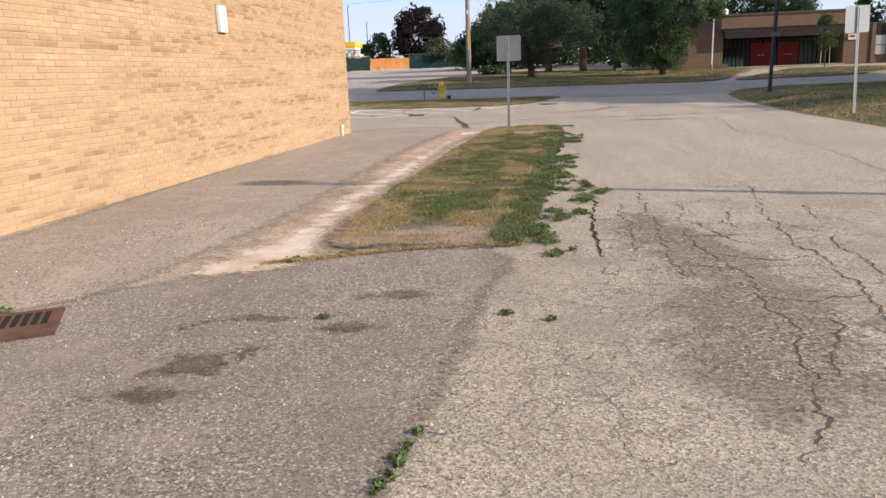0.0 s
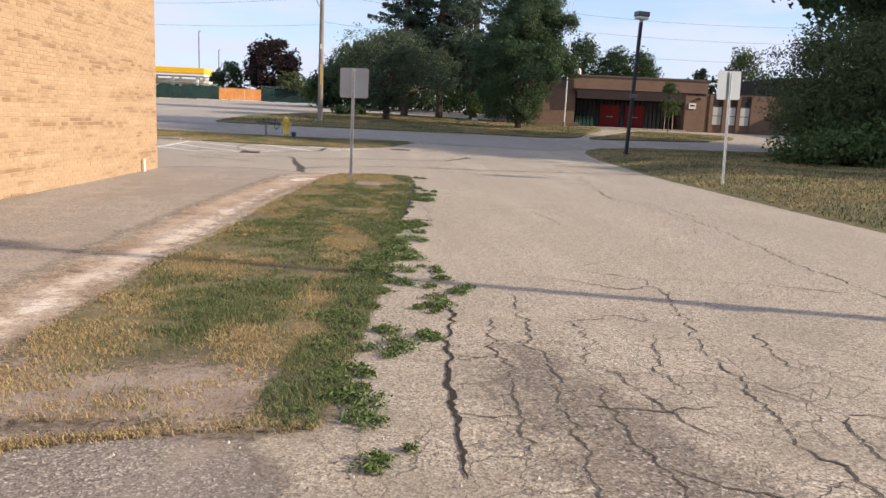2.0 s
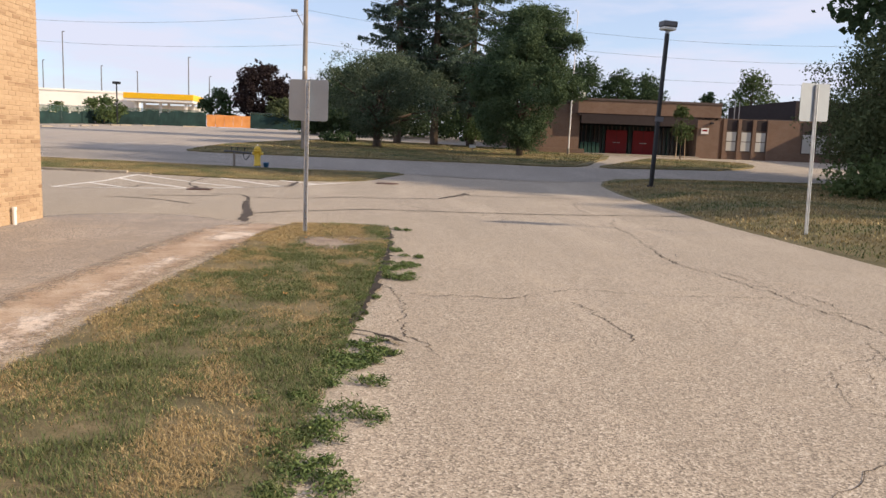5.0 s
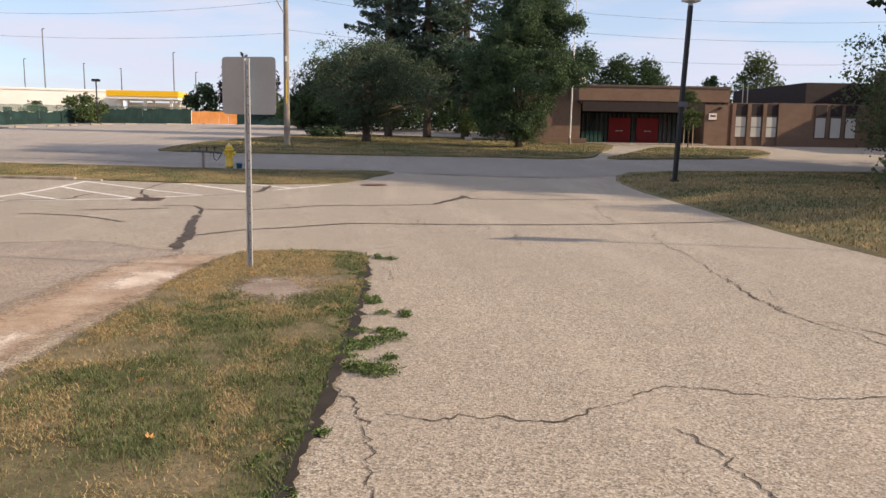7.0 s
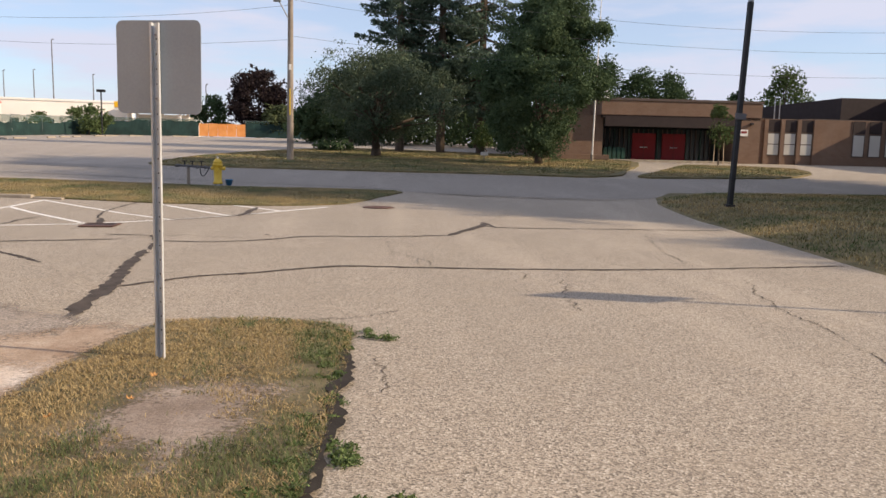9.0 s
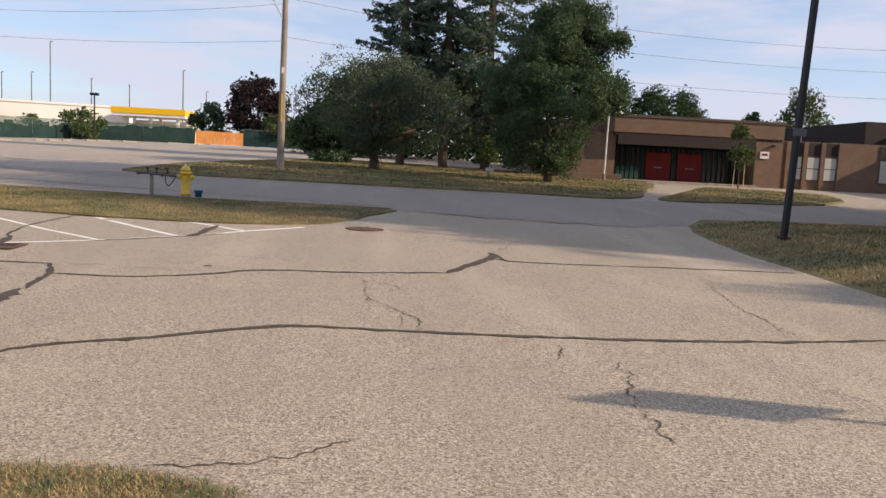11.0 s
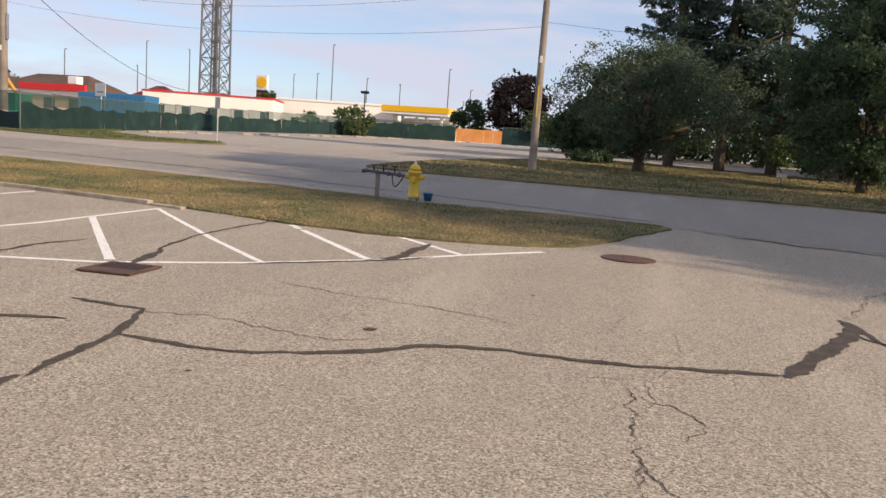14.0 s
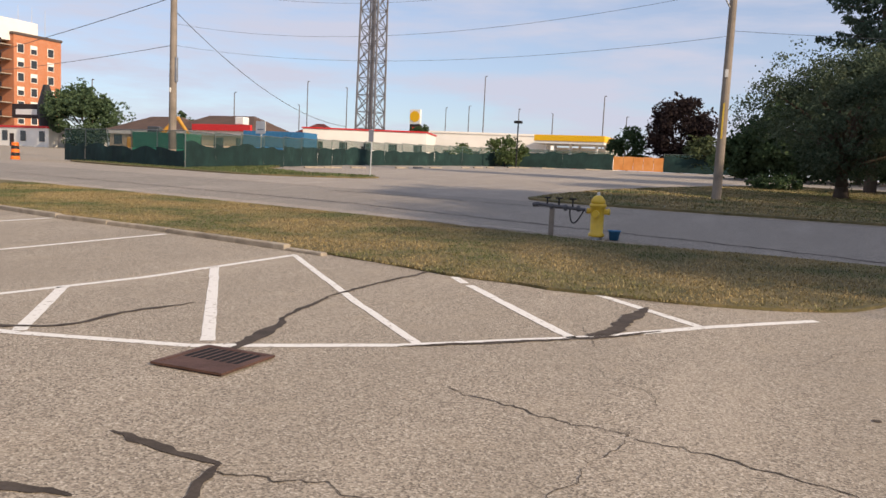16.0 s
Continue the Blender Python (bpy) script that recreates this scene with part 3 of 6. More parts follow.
cracks = strips("cracks", [[(3.22, 10.47), (3.14, 9.78), (3.06, 9.2), (3.03, 8.6), (2.96, 7.9), (2.9, 7.2), (2.82, 6.5)],
                           [(3.24, 8.3), (3.2, 7.6), (3.25, 7.0), (3.29, 6.5), (3.22, 5.9), (3.15, 5.34), (3.0, 4.6), (2.7, 3.9)],
                           [(3.98, 11.5), (4.50, 11.13), (4.49, 10.3), (4.26, 9.35), (4.12, 8.5), (4.31, 7.92), (4.27, 7.48), (4.30, 6.93), (4.20, 6.54), (4.11, 6.06), (4.0, 5.2)],
                           [(4.11, 8.4), (3.92, 7.5), (4.0, 7.17), (3.98, 6.6), (3.93, 6.18), (3.7, 5.5)], [(3.43, 5.62), (3.39, 5.37), (3.28, 5.16), (3.2, 4.7)],
                           [(3.48, 9.66), (3.41, 9.01), (3.29, 8.69), (3.43, 8.55), (3.45, 8.12), (3.6, 7.5)], [(2.88, 9.72), (2.81, 9.02), (2.76, 8.56), (2.78, 8.2), (2.7, 7.4)],
                           [(3.34, 9.6), (3.8, 9.75), (4.05, 9.65), (4.1, 9.95)], [(3.95, 9.3), (3.75, 8.7), (3.72, 8.2)], [(4.75, 9.4), (4.6, 8.9), (4.62, 8.45)], [(4.6, 11.2), (5.2, 11.1), (5.9, 10.9), (6.5, 10.6)],
                           [(2.98, 8.1), (3.4, 7.9), (3.8, 7.95)], [(3.2, 7.3), (3.6, 7.0), (3.95, 7.1)], [(2.9, 6.9), (3.25, 6.75)], [(3.2, 6.1), (3.6, 5.95), (3.9, 6.1)], [(2.5, 8.7), (2.8, 8.75)], [(2.46, 8.3), (2.76, 8.35)], [(2.42, 7.9), (2.75, 7.85)],
                           [(4.3, 7.9), (4.9, 7.6), (5.3, 7.0), (5.9, 6.6)], [(4.2, 6.5), (4.7, 6.2), (5.2, 5.6)],
                           [(7.95, 24.7), (7.4, 23.0), (7.35, 22.0), (6.95, 20.1), (6.82, 18.7), (6.95, 17.4), (7.0, 16.0), (7.02, 15.0), (6.9, 14.0), (6.65, 12.2), (6.6, 10.7), (6.5, 9.0)],
                           [(6.95, 15.9), (7.6, 15.4), (8.6, 15.4), (9.4, 15.0)], [(7.1, 20.6), (6.82, 19.3), (6.8, 18.6)], [(6.9, 18.4), (7.13, 17.88), (7.3, 17.0)], [(7.0, 17.3), (7.3, 16.6), (7.25, 15.9)],
                           [(3.08, 16.5), (3.32, 16.35), (3.6, 16.36), (3.95, 16.3), (4.1, 16.35), (4.5, 16.6), (4.8, 16.75), (5.1, 16.7), (5.4, 16.55), (5.9, 16.5), (6.9, 16.45)], [(4.65, 16.16), (4.69, 15.79), (4.71, 15.3), (4.7, 14.6)],
                           [(3.3, 11.3), (3.52, 11.18), (3.94, 10.99), (4.22, 10.75), (4.53, 10.83), (4.57, 10.48)],
                           [(3.58, 28.49), (3.67, 27.22), (3.95, 26.5), (4.11, 25.91), (4.06, 25.53)], [(3.62, 28.3), (3.9, 28.1), (3.95, 27.8), (3.8, 27.6)], [(3.67, 27.2), (3.62, 26.9)],
                           [(8.52, 29.7), (8.12, 28.06), (7.93, 27.12), (7.75, 25.86)], [(5.22, 25.26), (5.12, 24.67)], [(5.6, 24.7), (5.55, 24.28), (5.39, 23.76), (5.3, 22.9)], [(5.29, 25.71), (5.51, 25.5), (5.9, 25.5)], [(5.8, 32.0), (6.6, 33.9), (7.3, 34.6)],
                           [(0.0, 30.7), (0.72, 30.48), (1.7, 30.3), (2.66, 30.0)], [(-0.35, 28.85), (0.3, 28.95), (1.2, 28.75), (1.7, 28.9)], [(-0.97, 22.56), (-0.23, 22.02), (0.41, 21.6), (1.2, 21.2)],
                           [(2.75, 17.1), (3.0, 16.2), (2.95, 15.2), (3.1, 14.2)], [(3.2, 21.3), (3.36, 20.9), (3.34, 20.4)], [(2.5, 22.5), (3.1, 22.6), (3.6, 22.9)]],
                0.0105, M_CRACK, lift=0.0045, wander=0.075, vary=0.95, step=0.03)
tagged(cracks, "thin open cracks in the weathered asphalt", "crack", "", "structure")

M_DAMP = asphalt("damp_stain", (0.15, 0.122, 0.10), (0.03, 0.026, 0.022), (0.40, 0.35, 0.30), 98.0, None, 1.2, worn=0.13)
for k, o in enumerate(([(-0.48, 5.58), (-0.1, 5.84), (0.3, 5.74), (0.26, 5.64), (-0.1, 5.66), (-0.36, 5.5)], [(0.10, 4.95), (0.10, 5.25), (0.27, 5.28), (0.25, 4.98)], [(-0.34, 4.75), (-0.24, 5.18), (0.08, 5.12), (0.16, 4.78)],
                       [(0.42, 5.5), (0.6, 5.64), (0.9, 5.54), (0.6, 5.4)], [(-0.5, 4.5), (-0.2, 4.66), (0.2, 4.6), (-0.1, 4.44)], [(0.5, 6.15), (0.9, 6.35), (1.25, 6.2), (0.9, 6.05)])):
    tagged(worn_sheet("dark_stain", o, 0.0135 + 0.0008 * k, M_DAMP, 0.06), "dark broken spot in the worn asphalt", "stain", "", "structure")
edge_crack = strips("edge_crack", [[(2.61, 9.98), (2.52, 9.21), (2.44, 8.44), (2.40, 7.91), (2.34, 7.2)]], 0.022, M_GAP, lift=0.006, wander=0.05, vary=0.8, step=0.04)
tagged(edge_crack, "dark broken edge crack in the asphalt", "crack", "", "structure")
front = worn_sheet("bare_front", [(-0.05, 7.6), (0.9, 7.6), (1.65, 7.65), (1.6, 8.4), (1.0, 8.75), (0.4, 8.6), (0.0, 9.4), (-0.1, 8.4)], 0.0265, M_GRIT, 0.07)
tagged(front, "bare gravelly end of the turf strip", "dirt", "", "structure")
gutter = strips("gutter", [[(-6.4, 52.0), (-3.5, 51.0), (3.5, 50.0), (9, 49.5), (14.0, 49.0)], [(15.6, 49.1), (19, 49.35), (23, 50.3), (26, 53)]], 0.30, M_CONC, lift=0.012, wander=0.05, vary=0.2, step=0.4)
tagged(gutter, "pale concrete gutter along the lawn islands", "kerb", "", "structure")
shoulder = strips("shoulder", [[(-40, 48.6), (-24, 45.7), (-12, 43.7), (-6.2, 42.5), (-2.5, 41.5)]], 0.75, M_FAR_LOT, lift=0.011, wander=0.15, vary=0.3, step=0.5)
tagged(shoulder, "pale gravel shoulder along the verge", "shoulder", "", "structure")
seam = strips("tar_seams", [[(-30, 49.6), (-18, 47.3), (-10, 45.6), (-4, 43.6), (1, 41.9), (4.4, 40.6)], [(-14, 51.0), (-8, 49.8), (-2, 48.3)], [(5, 39.4), (8, 38.2), (11, 38.0)]], 0.09, M_TAR, lift=0.0125, wander=0.15, vary=0.6, step=0.15)
tagged(seam, "dark tar seam along the cross road", "tar seam", "", "structure")

# hairline cracks that wander over the lot
rc = random.Random(21)
hair = []
for k in range(30):
    x, y, a = rc.uniform(0.0, 9.0), rc.uniform(22.8, 34.5), rc.choice((0.0, math.pi / 2)) + rc.uniform(-0.6, 0.6)
    if k > 20:
        x, y = rc.uniform(3.4, 9.2), rc.uniform(4.0, 21.0)
    line = [(x, y)]
    for q in range(rc.randint(4, 9)):
        a += rc.uniform(-0.55, 0.55)
        x, y = x + 0.28 * math.cos(a), y + 0.28 * math.sin(a)
        line.append((x, y))
    hair.append(line)
hairs = strips("hairline_cracks", hair, 0.0045, M_CRACK, lift=0.004, wander=0.05, vary=0.8, step=0.05)
tagged(hairs, "hairline cracks wandering over the asphalt", "crack", "", "structure")
for k, (x, y, r) in enumerate(((1.55, 29.2, 0.055), (2.6, 31.5, 0.03), (5.6, 27.6, 0.025), (-0.4, 26.6, 0.03), (7.4, 29.0, 0.02), (0.9, 27.6, 0.02))):
    o = [(x + r * math.cos(q * 1.047) * (1.5 if q % 3 else 1.0), y + r * math.sin(q * 1.047)) for q in range(6)]
    tagged(sheet("oil_spot", o, 0.0048, M_TAR, 0.01, 0.03), "small dark oily spot on the asphalt", "stain", "", "structure")

# ---- brick building ----
WALL = pose(-2.56, 22.4, 0, 0, 0, -94.43)
WL, WH = 30.0, 5.6
hall = thing("brick_building", WALL, "large blank-walled building of buff brick", "building")
part("body", B(0.012, -18, -0.3, WL, -0.0055, WH), M_MORTAR, hall)
part("roof_edge", B(-0.06, -18.05, WH, WL + 0.05, 0.06, WH + 0.18, 0.01), M_GREY, hall)
part("upper_wall", B(0.013, -0.05, 3.82, WL - 0.002, -0.002, WH - 0.002), M_BRICK, hall)
part("rear_wall", B(15.05, -0.05, -0.1, WL - 0.003, -0.002, 3.815), M_BRICK, hall)
rnd = random.Random(5)
BX, BZ, J = 0.2, 0.061, 0.011


def brick_mesh(w, d=0.03):
    c = 0.004
    v = [(0, -d, 0), (w, -d, 0), (w, -d, BZ), (0, -d, BZ), (c, 0, c), (w - c, 0, c), (w - c, 0, BZ - c), (c, 0, BZ - c), (0, -c, 0), (w, -c, 0), (w, -c, BZ), (0, -c, BZ)]
    f = [(4, 7, 6, 5), (8, 9, 1, 0)[::-1], (9, 10, 2, 1)[::-1], (10, 11, 3, 2)[::-1], (11, 8, 0, 3)[::-1]]
    for a, b in ((0, 1), (1, 2), (2, 3), (3, 0)):
        f.append((8 + a, 4 + a, 4 + b, 8 + b))
    return v, [q[::-1] for q in f]


bv, bf = [], []
singles = []
for row in range(53):
    z = row * (BZ + J)
    x = 0.0 if row % 2 == 0 else -(BX + J) / 2
    while x < 14.8:
        x0, w = max(x, 0.0), BX
        if x < 0:
            w = BX + x
        out = rnd.uniform(-0.0025, 0.0025) + (0.004 if rnd.random() < 0.03 else 0)
        if 10.4 < x < 13.6 and 9 <= row < 29 and w == BX and len(singles) < 300:
            singles.append((x0, out, z))
        else:
            v, f = brick_mesh(w)
            n = len(bv)
            bv += [(a + x0, b + out, c + z) for a, b, c in v]
            bf += [tuple(i + n for i in q) for q in f]
        x += BX + J
bricks = tagged(raw("brickwork", bv, bf, M_BRICK, hall), "buff bricks in running bond", "", "", "stuff")

# things on the wall
box_light = thing("wall_box", WALL @ pose(7.82, 0, 2.31), "white rectangular box fixed on the brick wall", "wall box")
part("cover", B(-0.14, 0.0, 0.0, 0.14, 0.07, 0.44, 0.012), M_WHITE, box_light)
part("back_plate", B(-0.16, -0.01, -0.02, 0.16, 0.012, 0.46), M_GREY, box_light)
stub = thing("standpipe", WALL @ pose(1.02, 0.06, 0), "short white pipe stub beside the brick wall", "pipe")
part("pipe", T((0, 0, -0.02), (0, 0, 0.24), 0.028, 0.028), M_WHITE, stub)
part("cap", T((0, 0, 0.235), (0, 0, 0.275), 0.036, 0.034), M_WHITE, stub)


# ---- verges and heights ----
EDGE = [(-4, 9.6), (10, 9.55), (16, 9.65), (20, 9.85), (24, 10.05), (28, 10.45), (31.5, 10.95), (35, 11.3), (37.2, 11.7), (39, 12.4), (45, 16)]


def edge_x(y):
    return float(np.interp(y, [e[0] for e in EDGE], [e[1] for e in EDGE]))


def bank_z(x, y):
    d = max(0.0, x - edge_x(y))
    s = min(1.0, d / 2.2)
    near_road = min(1.0, max(0.0, (41.5 - y) / 4.0))
    return ground_z(x, y) + 0.012 + (0.20 * s * s * (3 - 2 * s) + 0.006 * min(d, 20)) * near_road


rows_y = [-4, 4, 10, 13, 16, 18, 20, 22, 24, 26, 28, 30, 31.5, 33, 35, 36.2, 37.2, 38, 39, 40, 41]
offs = [-0.06, 0.0, 0.3, 0.7, 1.1, 1.6, 2.2, 3.5, 6, 10, 20, 40, 80]
kv, kf = [], []
for y in rows_y:
    for o in offs:
        x = edge_x(y) + o + (0.10 * noise.noise((o, y * 1.3, 0)) if o < 0.8 else 0)
        kv.append((x, y, bank_z(x, y) - (0.03 if o < 0 else 0)))
for j in range(len(rows_y) - 1):
    for i in range(len(offs) - 1):
        a = j * len(offs) + i
        kf.append((a, a + 1, a + 1 + len(offs), a + len(offs)))
bank = tagged(raw("grass_bank", kv, kf, M_LAWN, None, True), "dry mown grass verge on the far side of the drive", "grass", "", "structure")


# ---- street furniture ----
def traffic_sign(m, label, panel_w, z0, z1, top, shift=0.0):
    s = thing("traffic_sign", m, label, "sign", "signs beside the drive")
    bm = bmesh.new()
    box(bm, -0.020, -0.004, -0.35, 0.020, 0.0, top)
    box(bm, -0.023, -0.034, -0.35, -0.020, 0.0, top)
    box(bm, 0.020, -0.034, -0.35, 0.023, 0.0, top)
    box(bm, -0.033, -0.036, -0.35, -0.021, -0.032, top)
    box(bm, 0.021, -0.036, -0.35, 0.033, -0.032, top)
    part("post", bm, M_GALV, s, "galvanized channel post")
    for k in range(int((top - 0.1) / 0.1)):
        part("hole", B(-0.005, -0.0065, 0.1 + k * 0.1, 0.005, -0.0042, 0.112 + k * 0.1), M_BLACK, s)
    bm = bmesh.new()
    cr, rim = 0.045, []
    for cx, cz, a0 in ((panel_w / 2 - cr, z1 - cr, 0), (-panel_w / 2 + cr, z1 - cr, 90), (-panel_w / 2 + cr, z0 + cr, 180), (panel_w / 2 - cr, z0 + cr, 270)):
        rim += [(shift + cx + cr * math.cos(math.radians(a0 + 15 * q)), cz + cr * math.sin(math.radians(a0 + 15 * q))) for q in range(7)]
    back, front = [bm.verts.new((x, 0.006, z)) for x, z in rim], [bm.verts.new((x, 0.010, z)) for x, z in rim]
    bm.faces.new(back), bm.faces.new(front[::-1])
    for q in range(len(rim)):
        w = (q + 1) % len(rim)
        bm.faces.new((back[q], front[q], front[w], back[w]))
    part("panel", bm, M_ALU, s, "bare aluminium back of the panel")
    for zz in (z0 + 0.1, z1 - 0.1):
        part("bolt", T((0, -0.02, zz), (0, 0.008, zz), 0.008, 0.008, n=6), M_GREY, s)
    return s


traffic_sign(pose(1.785, 21.2, 0.02, 0, 0.4, -18), "grey metal road sign seen from behind on a channel post", 0.63, 1.71, 2.33, 2.31, 0.005)
traffic_sign(pose(10.66, 22.15, 0.03, 0, -1.9, 20), "sunlit metal road sign seen from behind on a leaning post", 0.74, 2.06, 2.72, 2.70)


M_STEELISH = plain("plate_grey", (0.10, 0.10, 0.11), 0.6)


def lamp_post(m, label):
    s = thing("lamp_post", m, label, "lamp post", "lamp posts of the lot")
    bm = B(-0.06, -0.06, -0.3, 0.06, 0.06, 5.15, 0.012)
    part("pole", bm, M_BLACK, s)
    part("base_plate", B(-0.1, -0.1, -0.05, 0.1, 0.1, 0.012, 0.004), M_BLACK, s)
    part("arm", B(-0.05, -0.05, 5.1, 0.05, 0.05, 5.3), M_GREY, s)
    head = part("lamp_head", B(-0.25, -0.2, 5.36, 0.25, 0.2, 5.55, 0.03), plain("lamp_housing", (0.10, 0.10, 0.11), 0.5, 0.3), s)
    bm = bmesh.new()
    box(bm, -0.24, -0.19, 5.25, 0.24, 0.19, 5.36, 0.05)
    part("lens", bm, plain("lamp_lens", (0.62, 0.62, 0.60), 0.25, 0.0, 0.08), s, "pale glass lens of the lamp")
    return s


lamp = lamp_post(pose(12.74, 34.9, 0.27, 0, 2.2, 8), "black square parking lot lamp post leaning slightly")
part("plate", B(-0.16, -0.09, 2.2, 0.16, -0.062, 2.36, 0.005), M_STEELISH, lamp, "small dark plate on the pole")
copy_thing(lamp, pose(10.0, 8.55, 0.05) @ Matrix.Scale(1.10, 4))


def utility_pole(m, h, r0, label, marked=True):
    s = thing("utility_pole", m, label, "utility pole", "utility poles")
    part("shaft", T((0, 0, -0.5), (0, 0, h), r0, r0 * 0.66, n=14), M_WOODPOLE, s)
    part("tag", B(-0.06, -r0 - 0.02, 4.9, 0.06, -r0 * 0.8, 5.2), M_WHITE, s, "small white tag")
    if marked:
        part("marker", B(-0.03, -r0 - 0.012, 2.5, 0.03, -r0 * 0.85, 3.9), M_YELLOW, s, "yellow marker strip")
    for k in range(3):
        part("insulator", T((-0.6 + 0.6 * k, -r0 + 0.05, h - 0.56), (-0.6 + 0.6 * k, -r0 + 0.05, h - 0.35), 0.04, 0.03, n=8), M_GREY, s)
    part("crossarm", B(-0.8, -r0, h - 0.68, 0.8, -r0 + 0.1, h - 0.55, 0.01), M_WOODPOLE, s)
    return s


p1 = utility_pole(pose(-0.72, 58.85, 0.7, 0, 0.3, 0), 10.6, 0.19, "weathered wooden utility pole with a street light arm")
arm = part("light_arm", T((0, 0, 7.4), (-0.55, -0.5, 8.4), 0.03, 0.03), M_GREY, p1)
part("street_light", B(-0.85, -0.75, 8.36, -0.45, -0.4, 8.5, 0.04), M_GREY, p1, "grey street light head")
p2 = utility_pole(pose(-36.1, 66.2, 0.9), 16.5, 0.27, "tall weathered wooden utility pole behind the fence", False)
part("riser", B(0.2, -0.1, 5.6, 0.36, 0.08, 7.2, 0.02), M_GREY, p2)
bm = bmesh.new()
tube(bm, (0, 0, 12.2), (-0.9, -0.2, 13.6), 0.06, 0.05)
tube(bm, (-0.9, -0.2, 13.3), (-0.9, -0.2, 14.2), 0.16, 0.16)
tube(bm, (0.4, 0, 13.1), (0.4, 0, 14.0), 0.16, 0.16)
part("transformer", bm, M_GREY, p2)


M_WIRE = plain("wire_sheath", (0.10, 0.10, 0.11), 0.7, 0, 0.1)


def wire(name, a, b, sag, r=0.008):
    bm = bmesh.new()
    a, b = Vector(a), Vector(b)
    n = 24
    pts = [a.lerp(b, i / n) - Vector((0, 0, sag * 4 * (i / n) * (1 - i / n))) for i in range(n + 1)]
    side = (b - a).cross(Vector((0, 0, 1))).normalized()
    rings = [[bm.verts.new(p + r * (side * math.cos(k * 1.2566) + Vector((0, 0, 1)) * math.sin(k * 1.2566))) for k in range(5)] for p in pts]
    for u, w in zip(rings, rings[1:]):
        for k in range(5):
            bm.faces.new((u[k], u[(k + 1) % 5], w[(k + 1) % 5], w[k]))
    return tagged(part(name, bm, M_WIRE), "thin dark overhead wire between poles", "wire", "overhead wires")


wire("overhead_wire", (-0.7, 58.8, 10.7), (62, 55, 12.2), 3.0)
wire("overhead_wire", (-0.7, 58.8, 9.3), (62, 55, 10.6), 2.6)
wire("overhead_wire", (-0.7, 58.8, 7.4), (62, 55, 8.6), 2.0)
wire("overhead_wire", (-0.7, 58.8, 10.7), (-36.1, 66.2, 13.0), 1.8)
wire("overhead_wire", (-0.7, 58.8, 9.0), (-36.1, 66.2, 10.3), 1.3)
wire("overhead_wire", (-0.7, 58.8, 7.2), (-36.1, 66.2, 8.9), 1.0)
wire("overhead_wire", (-36.1, 66.2, 12.0), (-110, 82, 7.5), 0.8, 0.025)
wire("overhead_wire", (-36.1, 66.2, 11.2), (-41, 96, 5.6), 1.5, 0.025)
wire("overhead_wire", (-36.1, 66.2, 8.9), (-110, 82, 10.0), 1.2, 0.02)

# hydrant
HZ = ground_z(0, 41.45) + 0.06
hyd = thing("fire_hydrant", pose(-1.40, 41.1, HZ - 0.07, 0, 0, 0), "yellow fire hydrant with hose fittings on the verge", "fire hydrant")
part("barrel", lathe([(0.10, -0.1), (0.10, 0.05), (0.155, 0.06), (0.155, 0.11), (0.125, 0.13), (0.13, 0.45), (0.14, 0.62), (0.165, 0.63), (0.165, 0.68), (0.14, 0.70)]), M_YELLOW, hyd, "", True)
part("bonnet", lathe([(0.145, 0.70), (0.135, 0.76), (0.10, 0.82), (0.05, 0.855), (0.03, 0.86)]), M_YELLOW, hyd, "", True)
part("operating_nut", lathe([(0.03, 0.85), (0.03, 0.91), (0.02, 0.92)], 5), M_WHITE, hyd)
for k in (-1, 1):
    part("side_outlet", T((0.1 * k, 0, 0.55), (0.21 * k, 0, 0.55), 0.06, 0.055), M_YELLOW, hyd)
    part("outlet_cap", T((0.205 * k, 0, 0.55), (0.235 * k, 0, 0.55), 0.065, 0.06), M_GREY if k < 0 else M_YELLOW, hyd)
part("pumper_outlet", T((0, -0.1, 0.5), (0, -0.22, 0.5), 0.075, 0.07), M_YELLOW, hyd)
part("foot", T((0, 0, -0.12), (0, 0, 0.07), 0.13, 0.115), M_GREY, hyd)
bm = bmesh.new()
cp = [Vector((-0.22 - 0.28 * math.sin(i / 10 * math.pi * 0.5) - 0.04, -0.05, 0.55 - 0.26 * math.sin(i / 10 * math.pi))) for i in range(11)]
for a, b in zip(cp, cp[1:]):
    tube(bm, a, b, 0.014, 0.014, 6)
part("hose", bm, M_BLACK, hyd, "thin black looped hose")
bm = bmesh.new()
tube(bm, (-0.23, 0, 0.56), (-1.22, 0, 0.62), 0.034, 0.034)
for x in (-0.36, -0.62, -0.9):
    tube(bm, (x, 0, 0.57 - 0.02 * x), (x - 0.05, 0, 0.57 - 0.02 * x), 0.062, 0.062)
tube(bm, (-1.2, 0, 0.62), (-1.32, 0, 0.6), 0.05, 0.04)
part("meter_pipe", bm, M_STEELISH, hyd, "grey metal pipe with flanges and valves")
for x in (-0.5, -0.78, -1.02):
    bm = bmesh.new()
    tube(bm, (x, 0, 0.6), (x, -0.02, 0.76), 0.018, 0.018, 6)
    tube(bm, (x - 0.07, -0.02, 0.76), (x + 0.07, -0.02, 0.76), 0.015, 0.015, 6)
    part("valve_handle", bm, M_BLACK, hyd)
part("stake", B(-0.96, -0.035, -0.2, -0.87, 0.04, 0.56, 0.008), M_WOODPOLE, hyd, "rough wooden support stake")
bucket = thing("bucket", pose(-1.06, 41.15, HZ - 0.06) @ Matrix.Scale(0.85, 4), "small blue plastic pail beside the hydrant", "bucket")
